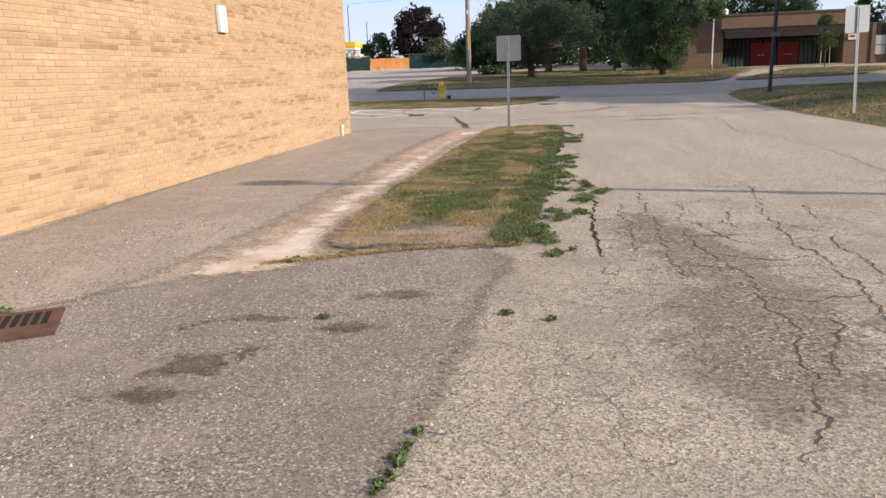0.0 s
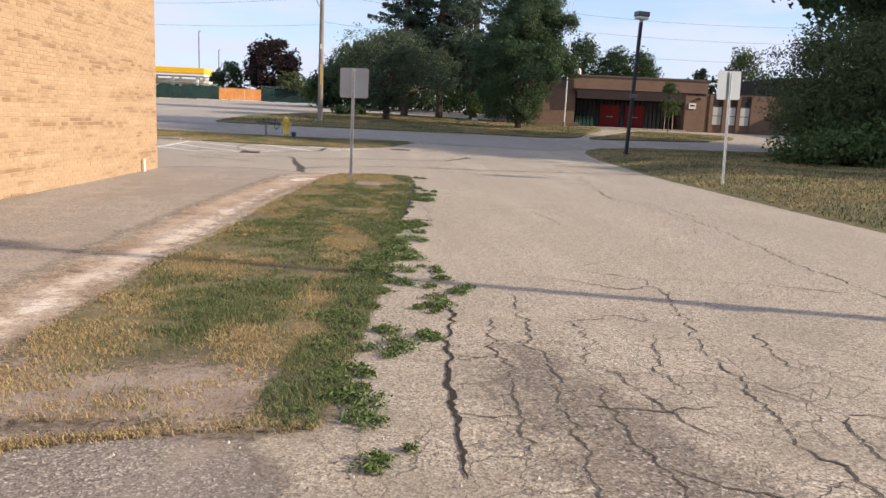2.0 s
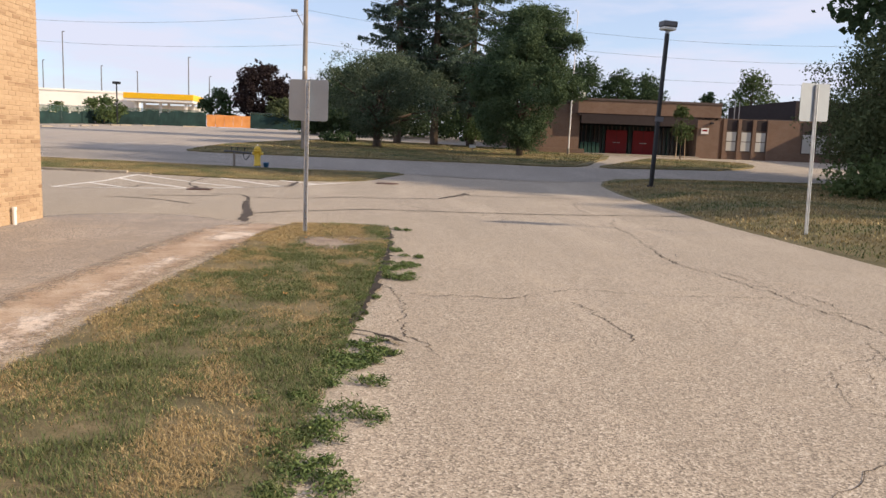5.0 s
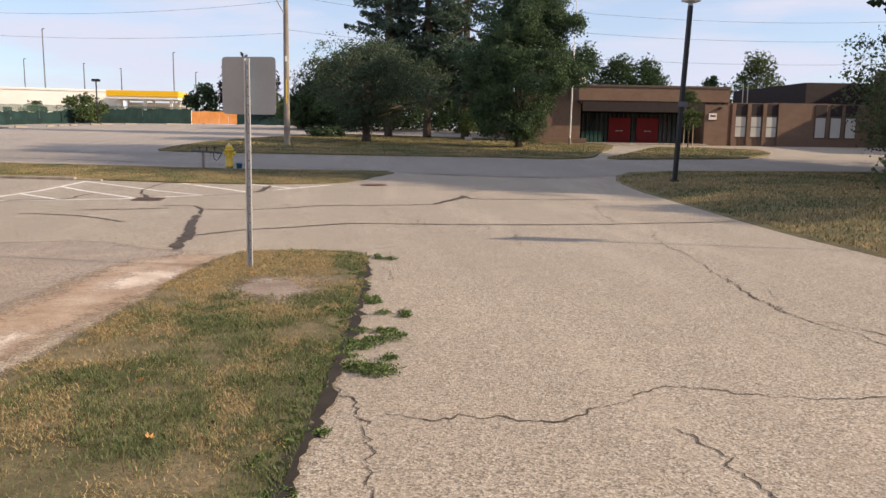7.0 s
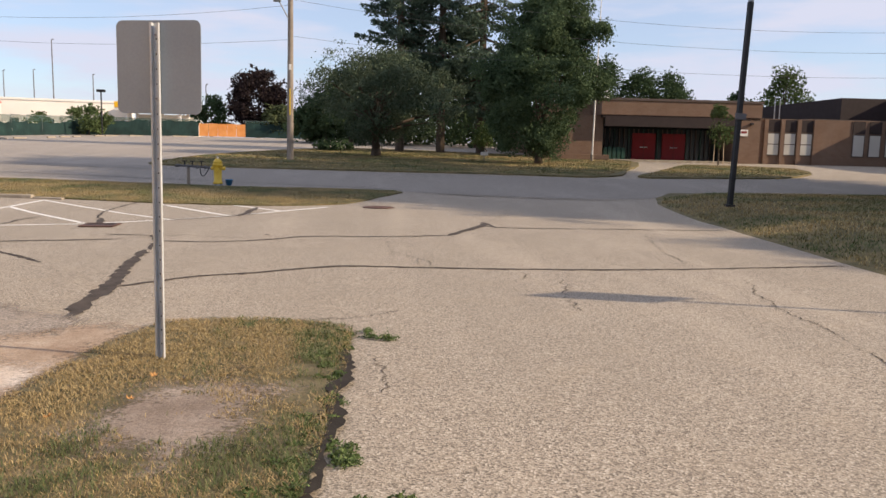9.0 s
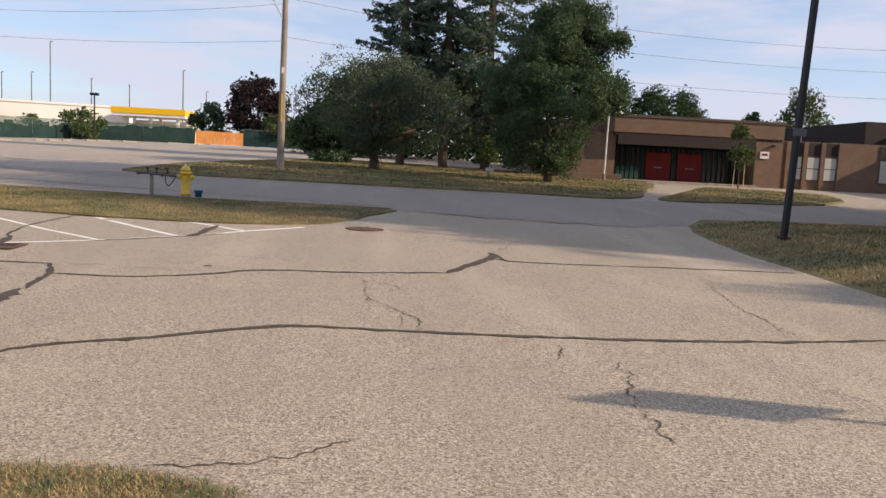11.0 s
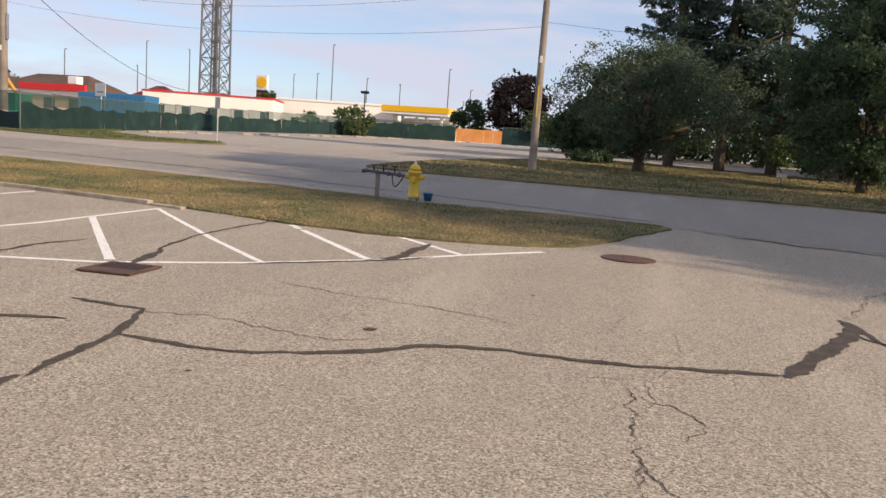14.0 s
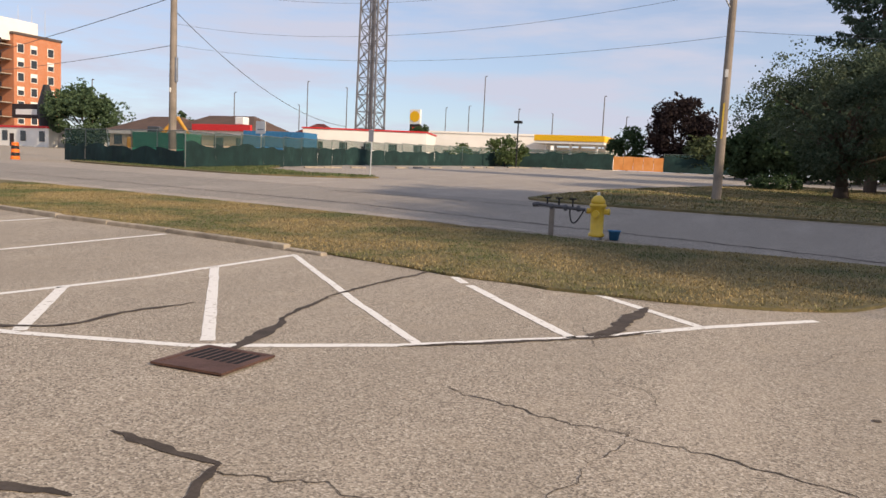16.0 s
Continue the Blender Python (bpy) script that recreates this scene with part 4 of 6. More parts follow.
part("pail", lathe([(0.10, 0.0), (0.135, 0.2), (0.145, 0.2), (0.145, 0.225), (0.125, 0.225), (0.1, 0.03)]), M_BLUE, bucket, "", True)
part("rim", lathe([(0.138, 0.19), (0.152, 0.195), (0.152, 0.215), (0.138, 0.22)]), M_BLUE, bucket)


# drains and cover
def drain(m, label):
    s = thing("catch_basin", m, label, "drain grate", "drain grates")
    bm = bmesh.new()
    for a in ((-0.30, -0.30, 0.30, -0.255), (-0.30, 0.255, 0.30, 0.30), (-0.30, -0.255, -0.255, 0.255), (0.255, -0.255, 0.30, 0.255)):
        box(bm, a[0], a[1], 0.0, a[2], a[3], 0.016)
    part("rim", bm, M_RUST, s)
    part("plate", B(-0.254, -0.254, 0.004, 0.254, 0.254, 0.0125, 0.002), M_RUST, s)
    for k in range(8):
        ob = part("slot", B(-0.019, -0.05, 0.010, 0.019, 0.238, 0.0135), M_VOID, s, "open dark slot")
        ob.matrix_local = pose(-0.21 + 0.06 * k, 0, 0)
    return s


g1 = drain(pose(-1.59, 30.38, 0.012, 0, 0, 2), "rusty iron catch basin grate beside the stall lines")
copy_thing(g1, pose(-1.53, 5.62, 0.012, 0, 0, 24))
mh = thing("manhole_cover", pose(3.6, 35.05, ground_z(0, 35.05)), "round rusty iron manhole cover in the asphalt", "manhole cover")
part("rim", lathe([(0.40, 0.0), (0.40, 0.010), (0.36, 0.012)], 32), M_RUST, mh)
part("cover", lathe([(0.345, 0.0), (0.345, 0.015), (0.30, 0.017)], 32), M_RUST, mh)
for i in range(6):
    a = i * math.pi / 3
    bm = bmesh.new()
    box(bm, 0.16 * math.cos(a) - 0.03, 0.16 * math.sin(a) - 0.03, 0.014, 0.16 * math.cos(a) + 0.03, 0.16 * math.sin(a) + 0.03, 0.021)
    part("stud", bm, M_RUST, mh)

# ---- school ----
def brick_wall_paint(name, c1, c2, mortar, scale=1.0):
    n = Nodes(name, 0.9)
    t = n.t.nodes.new("ShaderNodeTexBrick")
    sep = n.t.nodes.new("ShaderNodeSeparateXYZ")
    n.t.links.new(n.geo.outputs["Position"], sep.inputs[0])
    com = n.t.nodes.new("ShaderNodeCombineXYZ")
    n.t.links.new(n.math("ADD", sep.outputs[0], sep.outputs[1]), com.inputs[0])
    n.t.links.new(sep.outputs[2], com.inputs[1])
    n.t.links.new(com.outputs[0], t.inputs["Vector"])
    t.inputs["Scale"].default_value = scale
    t.inputs["Color1"].default_value, t.inputs["Color2"].default_value, t.inputs["Mortar"].default_value = (*c1, 1), (*c2, 1), (*mortar, 1)
    t.inputs["Brick Width"].default_value, t.inputs["Row Height"].default_value, t.inputs["Mortar Size"].default_value = 0.21, 0.072, 0.009
    c = n.mix(n.ramp(n.noise(0.7, 4), (0.35, 0.35), (0.65, 0.0)), t.outputs["Color"], tuple(v * 0.6 for v in c1))
    n.bump(t.outputs["Fac"], 0.3, -0.006)
    return n.color(c)


M_SCHOOL = brick_wall_paint("brown_school_brick", (0.21, 0.13, 0.09), (0.165, 0.098, 0.066), (0.23, 0.18, 0.14))
M_APT = brick_wall_paint("orange_apartment_brick", (0.55, 0.20, 0.085), (0.47, 0.16, 0.07), (0.50, 0.30, 0.2))
M_BROWN = plain("dark_brown_panel", (0.032, 0.022, 0.022), 0.7, 0, 0.25)
M_RED = plain("red_door_paint", (0.20, 0.010, 0.014), 0.5, 0, 0.15)
M_BLIND = plain("window_blind", (0.50, 0.49, 0.45), 0.5, 0, 0.1, 0.6, 20)
M_BIN = plain("dark_green_bin", (0.02, 0.06, 0.045), 0.5)
M_ROOF = plain("roof_flashing", (0.10, 0.075, 0.065), 0.7)
SZ = ground_z(0, 69)
school = thing("school", pose(20.2, 69.4, SZ, 0, 0, -3.0), "low brown brick school with red entrance doors", "school")
part("rear_block", B(-4, 3.2, -0.3, 11.3, 22, 4.1), M_SCHOOL, school)
part("fascia", B(-0.2, 0, 3.25, 11.4, 3.2, 4.25), M_SCHOOL, school)
part("soffit", B(-0.1, 0.05, 3.05, 11.3, 3.2, 3.245), M_BROWN, school)
part("roof_edge", B(-0.25, -0.06, 4.25, 11.45, 22, 4.42, 0.01), M_ROOF, school)
part("brown_band", B(0.1, 0.04, 2.45, 9.54, 0.3, 3.24), M_BROWN, school)
part("entry_pier", B(9.55, 0.05, -0.3, 11.38, 3.2, 3.25), M_SCHOOL, school)
part("low_wing", B(11.4, 0.4, -0.3, 34, 20, 3.25), M_SCHOOL, school)
part("wing_roof_edge", B(11.4, 0.3, 3.25, 34, 20, 3.37, 0.01), M_ROOF, school)
part("upper_block", B(20.6, 6, 3.3, 36, 20, 5.3), M_BROWN, school)
part("far_block", B(26.5, -14, -0.3, 42, 6, 6.3), M_SCHOOL, school)
part("entry_step", B(0, -0.6, -0.2, 9.6, 3.1, 0.12, 0.02), M_CONC, school)
part("left_wall", B(-4, 0.6, -0.3, 0.1, 3.2, 3.2), M_SCHOOL, school)
part("planter_wall", B(-5, -1.0, -0.3, 0.2, -0.6, 0.42, 0.02), M_SCHOOL, school)
part("entry_back", B(0.1, 3.05, 0.1, 9.5, 3.18, 3.05), M_GLASSY, school)
for i in range(2):
    d = part("door", B(0, 0, 0.12, 1.75, 0.09, 2.05, 0.01), M_RED, school, "red double entrance door")
    d.matrix_local = pose(2.75 + 2.25 * i, 2.22, 0)
    part("leaf_gap", B(0.865, -0.012, 0.14, 0.885, 0.0, 2.03), M_BROWN, d)
    for k in (0.72, 1.03):
        part("push_bar", B(k - 0.13, -0.05, 1.0, k + 0.13, -0.01, 1.06, 0.01), M_GALV, d)
for i in range(26):
    x = 0.35 + 0.36 * i
    door_here = 2.7 < x < 4.55 or 4.95 < x < 6.8
    ob = part("mullion", B(-0.03, 0, 2.05 if door_here else 0.12, 0.03, 0.12, 2.36), M_ROOF if i % 3 else M_BIN, school)
    ob.matrix_local = pose(x, 2.26, 0)
part("glazing", B(0.15, 2.40, 0.12, 9.5, 2.44, 2.36), M_GLASSY, school)
for i in range(5):
    part("bin", B(0.3 + 0.33 * i, 0.95, 0.12, 0.56 + 0.33 * i, 1.3, 0.95 + 0.06 * (i % 2), 0.02), M_BIN, school, "dark green wheeled bin")
for i in range(3):
    w = part("window", B(0, 0, 0.62, 0.92, 0.05, 2.28, 0.01), M_ROOF, school)
    w.matrix_local = pose(12.05 + 1.22 * i, 0.345, 0)
    part("blind", B(0.07, -0.012, 0.70, 0.85, -0.002, 1.42), M_BLIND, w, "pale drawn blind")
    part("blind", B(0.07, -0.014, 1.48, 0.85, -0.004, 2.2), M_BLIND, w, "pale drawn blind")
    part("panel", B(0.0, 0.0, 2.32, 0.92, 0.04, 3.2), M_BROWN, w)
for i in range(4):
    ob = part("brick_fin", B(-0.14, 0, -0.2, 0.14, 0.18, 3.22), M_SCHOOL, school)
    ob.matrix_local = pose(11.9 + 1.22 * i, 0.22, 0)
for i in range(3):
    w = part("window", B(0, 0, 0.62, 0.92, 0.05, 2.28, 0.01), M_ROOF, school)
    w.matrix_local = pose(18.4 + 1.22 * i, 0.345, 0)
    part("blind", B(0.07, -0.012, 0.70, 0.85, -0.002, 2.2), M_BLIND, w, "pale drawn blind")
    part("panel", B(0.0, 0.0, 2.32, 0.92, 0.04, 3.2), M_BROWN, w)
for i in range(4):
    w = part("window", B(0, 0, 3.0, 1.6, 0.05, 5.4, 0.01), M_GLASSY, school)
    w.matrix_local = pose(27.5 + 2.8 * i, -14.05, 0)
part("notice", B(9.85, -0.02, 1.95, 10.45, 0.03, 2.42), M_WHITE, school, "white notice plate")
part("notice_bars", B(9.95, -0.026, 2.15, 10.35, -0.022, 2.3), M_RED, school)
part("wall_lamp", B(10.55, -0.12, 2.75, 10.8, 0.04, 2.9, 0.02), M_BLACK, school)
part("vent", lathe([(0.28, 4.4), (0.3, 4.7), (0.2, 4.9), (0.05, 4.95)]), M_WHITE, school, "white round roof vent")
school.children[-1].location = (4.3, 1.5, 0)
for x in (14.2, 14.6):
    part("roof_pipe", B(x, 4, 3.3, x + 0.06, 4.06, 4.9), M_GREY, school)

flag = thing("flagpole", pose(18.4, 66, ground_z(0, 66)), "bare slim white flagpole before the school", "flagpole")
part("pole", T((0, 0, -0.2), (0.15, 0, 10.5), 0.06, 0.03), M_WHITE, flag)
part("collar", T((0, 0, -0.05), (0, 0, 0.5), 0.11, 0.1), M_WOODPOLE, flag)
part("finial", lathe([(0.03, 10.45), (0.06, 10.5), (0.06, 10.56), (0.02, 10.6)], 10), M_GALV, flag)
note = thing("lawn_sign", pose(10.6, 62.5, ground_z(0, 62.5) + 0.05, 0, 0, 5), "small white lawn sign on a short post", "sign")
part("post", B(-0.03, -0.03, -0.2, 0.03, 0.03, 0.42), M_WOODPOLE, note)
part("panel", B(-0.24, -0.05, 0.36, 0.24, -0.03, 0.56, 0.006), M_WHITE, note)

# ---- construction fence and far lot ----
n_ = Nodes("fence_screen", 0.8)
tr_ = n_.t.nodes.new("ShaderNodeBsdfTransparent")
mx_ = n_.t.nodes.new("ShaderNodeMixShader")
n_.color(n_.ramp(n_.noise(0.5, 4), (0.3, (0.03, 0.07, 0.058)), (0.7, (0.06, 0.11, 0.09))))
mx_.inputs[0].default_value = 0.38
n_.t.links.new(tr_.outputs[0], mx_.inputs[1])
n_.t.links.new(n_.b.outputs[0], mx_.inputs[2])
n_.t.links.new(mx_.outputs[0], n_.t.nodes["Material Output"].inputs[0])
M_MESH = n_.m
n_ = Nodes("fence_cloth", 0.85)
M_CLOTH = n_.color(n_.ramp(n_.noise(0.6, 5, 0.65), (0.3, (0.006, 0.018, 0.018)), (0.6, (0.013, 0.038, 0.036)), (0.75, (0.03, 0.07, 0.06))))
M_RAIL = plain("weathered_fence_pipe", (0.15, 0.165, 0.165), 0.6, 0.3, 0.3)
FENCE = [(-46.2, 66.2), (-31, 61.9), (-33, 72), (-36, 88), (-33.5, 110), (-30.5, 119), (-18.7, 123.6), (-12.6, 124.2), (-0.6, 125.4)]
fence = thing("construction_fence", Matrix(), "construction fence with green privacy screen", "fence")
for k, (a, b) in enumerate(zip(FENCE, FENCE[1:])):
    if k == 6:
        continue
    a, b = Vector(a).to_3d(), Vector(b).to_3d()
    d = b - a
    cnt = max(1, round(d.length / 3.0))
    for i in range(cnt):
        p = a + d * (i / cnt)
        w = d.length / cnt
        m = pose(p.x, p.y, ground_z(p.x, p.y), 0, 0, math.degrees(math.atan2(d.y, d.x)))
        ob = part("post", T((0, 0, -0.2), (0, 0, 2.32), 0.035, 0.035, 8), M_RAIL, fence)
        ob.matrix_local = m
        top = part("rail", T((0, 0, 2.28), (w, 0, 2.28), 0.022, 0.022, 6), M_RAIL, fence)
        top.matrix_local = m
        split = 1.15 if k == 0 else 1.9 if k > 4 else 1.5
        lo = bmesh.new()
        cols = 9
        vs = [[lo.verts.new((w * u / cols, -0.05 + 0.05 * noise.noise((p.x + u * 0.6, p.y, z * 1.3)), z * (1 + 0.22 * noise.noise((p.x * 0.9 + u * w / cols * 0.7, p.y, z)) if z > 0.1 else 1))) for u in range(cols + 1)] for z in (0.05, 0.5 * split, split)]
        for r in range(2):
            for u in range(cols):
                lo.faces.new((vs[r][u], vs[r][u + 1], vs[r + 1][u + 1], vs[r + 1][u]))
        ob = part("cloth", lo, M_CLOTH, fence, "sagging dark green screen cloth")
        ob.matrix_local = m
        ob = part("screen", B(0.03, -0.028, split, w - 0.03, -0.02, 2.26), M_MESH, fence, "see-through green mesh")
        ob.matrix_local = m
n_ = Nodes("orange_hoarding", 0.75)
M_HOARD = n_.color(n_.ramp(n_.noise(1.4, 4), (0.3, (0.62, 0.24, 0.06)), (0.7, (0.72, 0.33, 0.11))))
hoard = thing("hoarding", Matrix(), "bright orange plywood hoarding in the fence line", "hoarding")
for i in range(5):
    ob = part("board", B(0.01, -0.03, 0.1, 1.2, 0.03, 1.78 + 0.04 * (i % 2), 0.005), M_HOARD, hoard)
    ob.matrix_local = pose(-18.65 + 1.215 * i, 123.6 + 0.12 * i, 2.5, 0, 0, 5.5)
for i in range(3):
    ob = part("post", B(-0.05, 0.03, -0.2, 0.05, 0.13, 1.7), M_WOODPOLE, hoard)
    ob.matrix_local = pose(-18.4 + 2.8 * i, 123.65 + 0.28 * i, 2.5)

lot_sign = thing("traffic_sign", pose(-19.5, 63.9, ground_z(0, 63.9)), "thin lot sign post with a narrow dark panel", "sign")
part("post", T((0, 0, -0.2), (0.03, 0, 2.7), 0.035, 0.035, 8), M_GALV, lot_sign)
part("panel", B(-0.16, -0.05, 2.0, 0.16, -0.035, 2.65, 0.006), M_GREY, lot_sign)

stop_row = smooth_line([(-31, 75.5), (-29.5, 84), (-28, 98), (-26.5, 112), (-20, 118.5)], 2.6)
for i, p in enumerate(stop_row):
    if i % 4 == 3:
        continue
    q = stop_row[min(i + 1, len(stop_row) - 1)] - stop_row[max(i - 1, 0)]
    w = thing("wheel_stop", pose(p.x, p.y, ground_z(p.x, p.y), 0, 0, math.degrees(math.atan2(q.y, q.x)) + (i % 3 - 1) * 4), "pale concrete wheel stop along the lot edge", "wheel stop", "wheel stops of the far lot")
    part("block", B(-0.95, -0.1, -0.02, 0.95, 0.1, 0.14, 0.03), M_CONC, w)


# ---- far buildings ----
M_CREAM = plain("cream_render", (0.80, 0.77, 0.71), 0.8, 0, 0.08, 0.3)
M_CANOPY = plain("canopy_yellow", (0.80, 0.46, 0.01), 0.5, 0, 0.06, 0.3)
M_REDTRIM = plain("red_trim", (0.55, 0.03, 0.03), 0.5, 0, 0.1)
M_BROWNROOF = plain("brown_shingle", (0.10, 0.065, 0.05), 0.9, 0, 0.3, 0.8)
M_TAN = plain("tan_siding", (0.52, 0.40, 0.27), 0.8, 0, 0.15)
M_STEEL = plain("tower_steel", (0.17, 0.17, 0.18), 0.6, 0.4, 0.2)


def storefront(name, label, x0, y0, x1, y1, z1, wall, trim, windows=0, turn=0.0):
    z0 = ground_z(x0, y0)
    s = thing(name, pose(x0, y0, z0, 0, 0, turn), label, "building", "shops beyond the lot")
    w, d, h = x1 - x0, y1 - y0, z1 - z0
    part("wall", B(0, 0, -0.3, w, d, h), wall, s)
    part("parapet", B(-0.15, -0.15, h, w + 0.15, d, h + (0.35 if windows == 4 else 0.22), 0.02), trim, s)
    for i in range(windows):
        ob = part("window", B(0, -0.06, 0.9, 1.3, 0.02, 2.6), M_GLASSY, s)
        ob.location = (w * (i + 0.5) / windows, 0, 0)
    part("door", B(w * 0.48, -0.05, 0, w * 0.48 + 1.0, 0.02, 2.1), M_BROWN, s)
    return s


storefront("shop", "long low cream commercial building behind the fence", -56, 148, -35.2, 160, 8.0, M_CREAM, M_CREAM, 4, 13)
storefront("shop", "low white building with a red roof line", -67, 126, -47.8, 136, 7.0, M_CREAM, M_REDTRIM, 5, 17)
gas = thing("gas_station", pose(-36.4, 146, 2.52), "gas station canopy with a yellow band", "gas station")
part("canopy", B(0, 0, 4.55, 11.4, 9, 5.5, 0.03), M_CANOPY, gas)
part("canopy_soffit", B(0.1, 0.1, 4.15, 11.3, 8.9, 4.545), M_WHITE, gas)
for i in range(3):
    for j in (1.5, 7.5):
        ob = part("column", B(-0.2, -0.2, -0.2, 0.2, 0.2, 4.2), M_WHITE, gas)
        ob.location = (1.5 + 4.2 * i, j, 0)
for i in range(3):
    ob = part("pump", B(-0.4, -0.3, 0, 0.4, 0.3, 1.9, 0.05), M_REDTRIM, gas)
    ob.location = (3.2 + 3 * i, 2.5, 0)
part("kiosk", B(1, 9.5, -0.2, 10.5, 16, 3.9), M_CREAM, gas)
part("kiosk_window", B(2, 9.4, 0.8, 9.5, 9.48, 2.9), M_GLASSY, gas)
totem = thing("totem_sign", pose(-59.8, 150, 2.5), "tall gas station price sign on two posts", "sign")
for k in (-0.75, 0.75):
    part("post", B(k - 0.12, -0.15, -0.2, k + 0.12, 0.15, 9.0), M_GREY, totem)
part("price_panel", B(-1.0, -0.2, 4.2, 1.0, 0.2, 7.0, 0.03), M_BROWN, totem)
part("top_panel", B(-1.05, -0.25, 7.05, 1.05, 0.25, 9.6, 0.05), M_WHITE, totem)
part("round_mark", T((0, -0.32, 8.35), (0, -0.26, 8.35), 0.95, 0.95, n=24), M_CANOPY, totem)
part("red_bars", B(-0.7, -0.24, 6.0, 0.7, -0.205, 6.5), M_REDTRIM, totem)


def gabled(name, label, x0, y0, w, d, h, rise, wall, roof, trim):
    z0 = ground_z(x0, y0)
    s = thing(name, pose(x0, y0, z0), label, "building", "low buildings behind the fence")
    part("wall", B(0, 0, -0.3, w, d, h), wall, s)
    part("fascia", B(-0.3, -0.35, h - 0.35, w + 0.3, d + 0.35, h + 0.35, 0.02), trim, s)
    bm = bmesh.new()
    v = [bm.verts.new(c) for c in ((-0.4, -0.45, h + 0.3), (w + 0.4, -0.45, h + 0.3), (w + 0.4, d + 0.45, h + 0.3), (-0.4, d + 0.45, h + 0.3), (d * 0.35, d / 2, h + 0.3 + rise), (w - d * 0.35, d / 2, h + 0.3 + rise))]
    for f in ((0, 1, 5, 4), (1, 2, 5), (2, 3, 4, 5), (3, 0, 4), (3, 2, 1, 0)):
        bm.faces.new([v[i] for i in f])
    part("roof", bm, roof, s)
    for i in range(4):
        ob = part("window", B(0, -0.05, 1.0, 1.6, 0.02, 2.4), M_GLASSY, s)
        ob.location = (w * (i + 0.3) / 4, 0, 0)
    return s


diner = gabled("restaurant", "low restaurant with a brown roof and red trim", -79, 110, 15, 10, 3.0, 2.4, M_TAN, M_BROWNROOF, M_CREAM)
part("red_awning", B(5.4, -0.8, 3.3, 15.3, -0.36, 4.15, 0.03), M_REDTRIM, diner, "bright red awning band")
part("vent_hood", B(12.6, -0.6, 4.2, 14.0, 0.6, 5.2, 0.1), M_WHITE, diner)
gabled("house", "low tan building with a brown hipped roof", -92, 112, 13, 10, 2.9, 2.3, M_TAN, M_BROWNROOF, M_CREAM)
gabled("house", "small building with a reddish hipped roof", -88, 152, 8, 9, 4.2, 2.6, M_TAN, plain("red_shingle", (0.20, 0.055, 0.045), 0.9, 0, 0.3), M_CREAM)

# containers, digger and barrels behind the screen
cont = thing("container", pose(-53.4, 95, 1.74, 0, 0, 6) @ Matrix.Scale(1.25, 4), "blue shipping container behind the fence", "container")
part("body", B(0, 0, 0, 6.0, 2.4, 2.5, 0.02), M_BLUE, cont)
for i in range(14):
    ob = part("rib", B(-0.06, -0.035, 0.15, 0.06, -0.002, 2.35, 0.01), M_BLUE, cont)
    ob.location = (0.4 + 0.4 * i, 0, 0)
skip = thing("container", pose(-52, 78, 1.25, 0, 0, 8), "dark green site container behind the fence", "container")
part("body", B(0, 0, 0, 5.5, 2.3, 2.3, 0.02), plain("site_green", (0.02, 0.14, 0.09), 0.6), skip)
part("lid", B(-0.05, -0.05, 2.3, 5.55, 2.35, 2.4, 0.02), plain("site_green_lid", (0.03, 0.18, 0.12), 0.6), skip)
dig = thing("excavator", pose(-58.5, 86, 1.5, 0, 0, 20), "yellow excavator behind the construction fence", "excavator")
M_DIG = plain("machine_yellow", (0.48, 0.24, 0.03), 0.5, 0, 0.15)
for k in (-0.9, 0.9):
    part("track", B(-1.6, k - 0.28, 0, 1.6, k + 0.28, 0.75, 0.2), M_BLACK, dig)
part("body", B(-1.5, -1.1, 0.8, 1.3, 1.1, 1.9, 0.1), M_DIG, dig)
part("cab", B(0.1, 0.1, 1.9, 1.3, 1.1, 3.1, 0.08), M_GLASSY, dig)
part("boom", T((1.2, -0.2, 1.7), (3.4, -0.2, 4.1), 0.25, 0.2), M_DIG, dig)
part("stick", T((3.4, -0.2, 4.1), (4.9, -0.2, 2.0), 0.2, 0.15), M_DIG, dig)
barrel = thing("traffic_barrel", pose(-47.5, 63.2, 0.85), "orange and black striped traffic barrel by the road", "traffic barrel")
M_OR = plain("barrel_orange", (0.85, 0.17, 0.02), 0.5)
for i in range(5):
    part("band", lathe([(0.30 - 0.015 * i, 0.24 * i), (0.29 - 0.015 * i, 0.24 * i + 0.235)], 16), M_OR if i % 2 == 0 else M_BLACK, barrel)
board = thing("site_sign", pose(-33.2, 71.9, 0.95, 0, 0, -15), "blank white site sign above the fence", "sign")
part("post", B(-0.05, -0.02, -0.2, 0.05, 0.06, 3.4), M_GALV, board)
part("panel", B(-0.55, -0.06, 2.55, 0.55, -0.03, 3.45, 0.01), M_WHITE, board)
bars = part("bars", B(-0.35, -0.066, 2.8, 0.35, -0.061, 2.9), M_GREY, board)

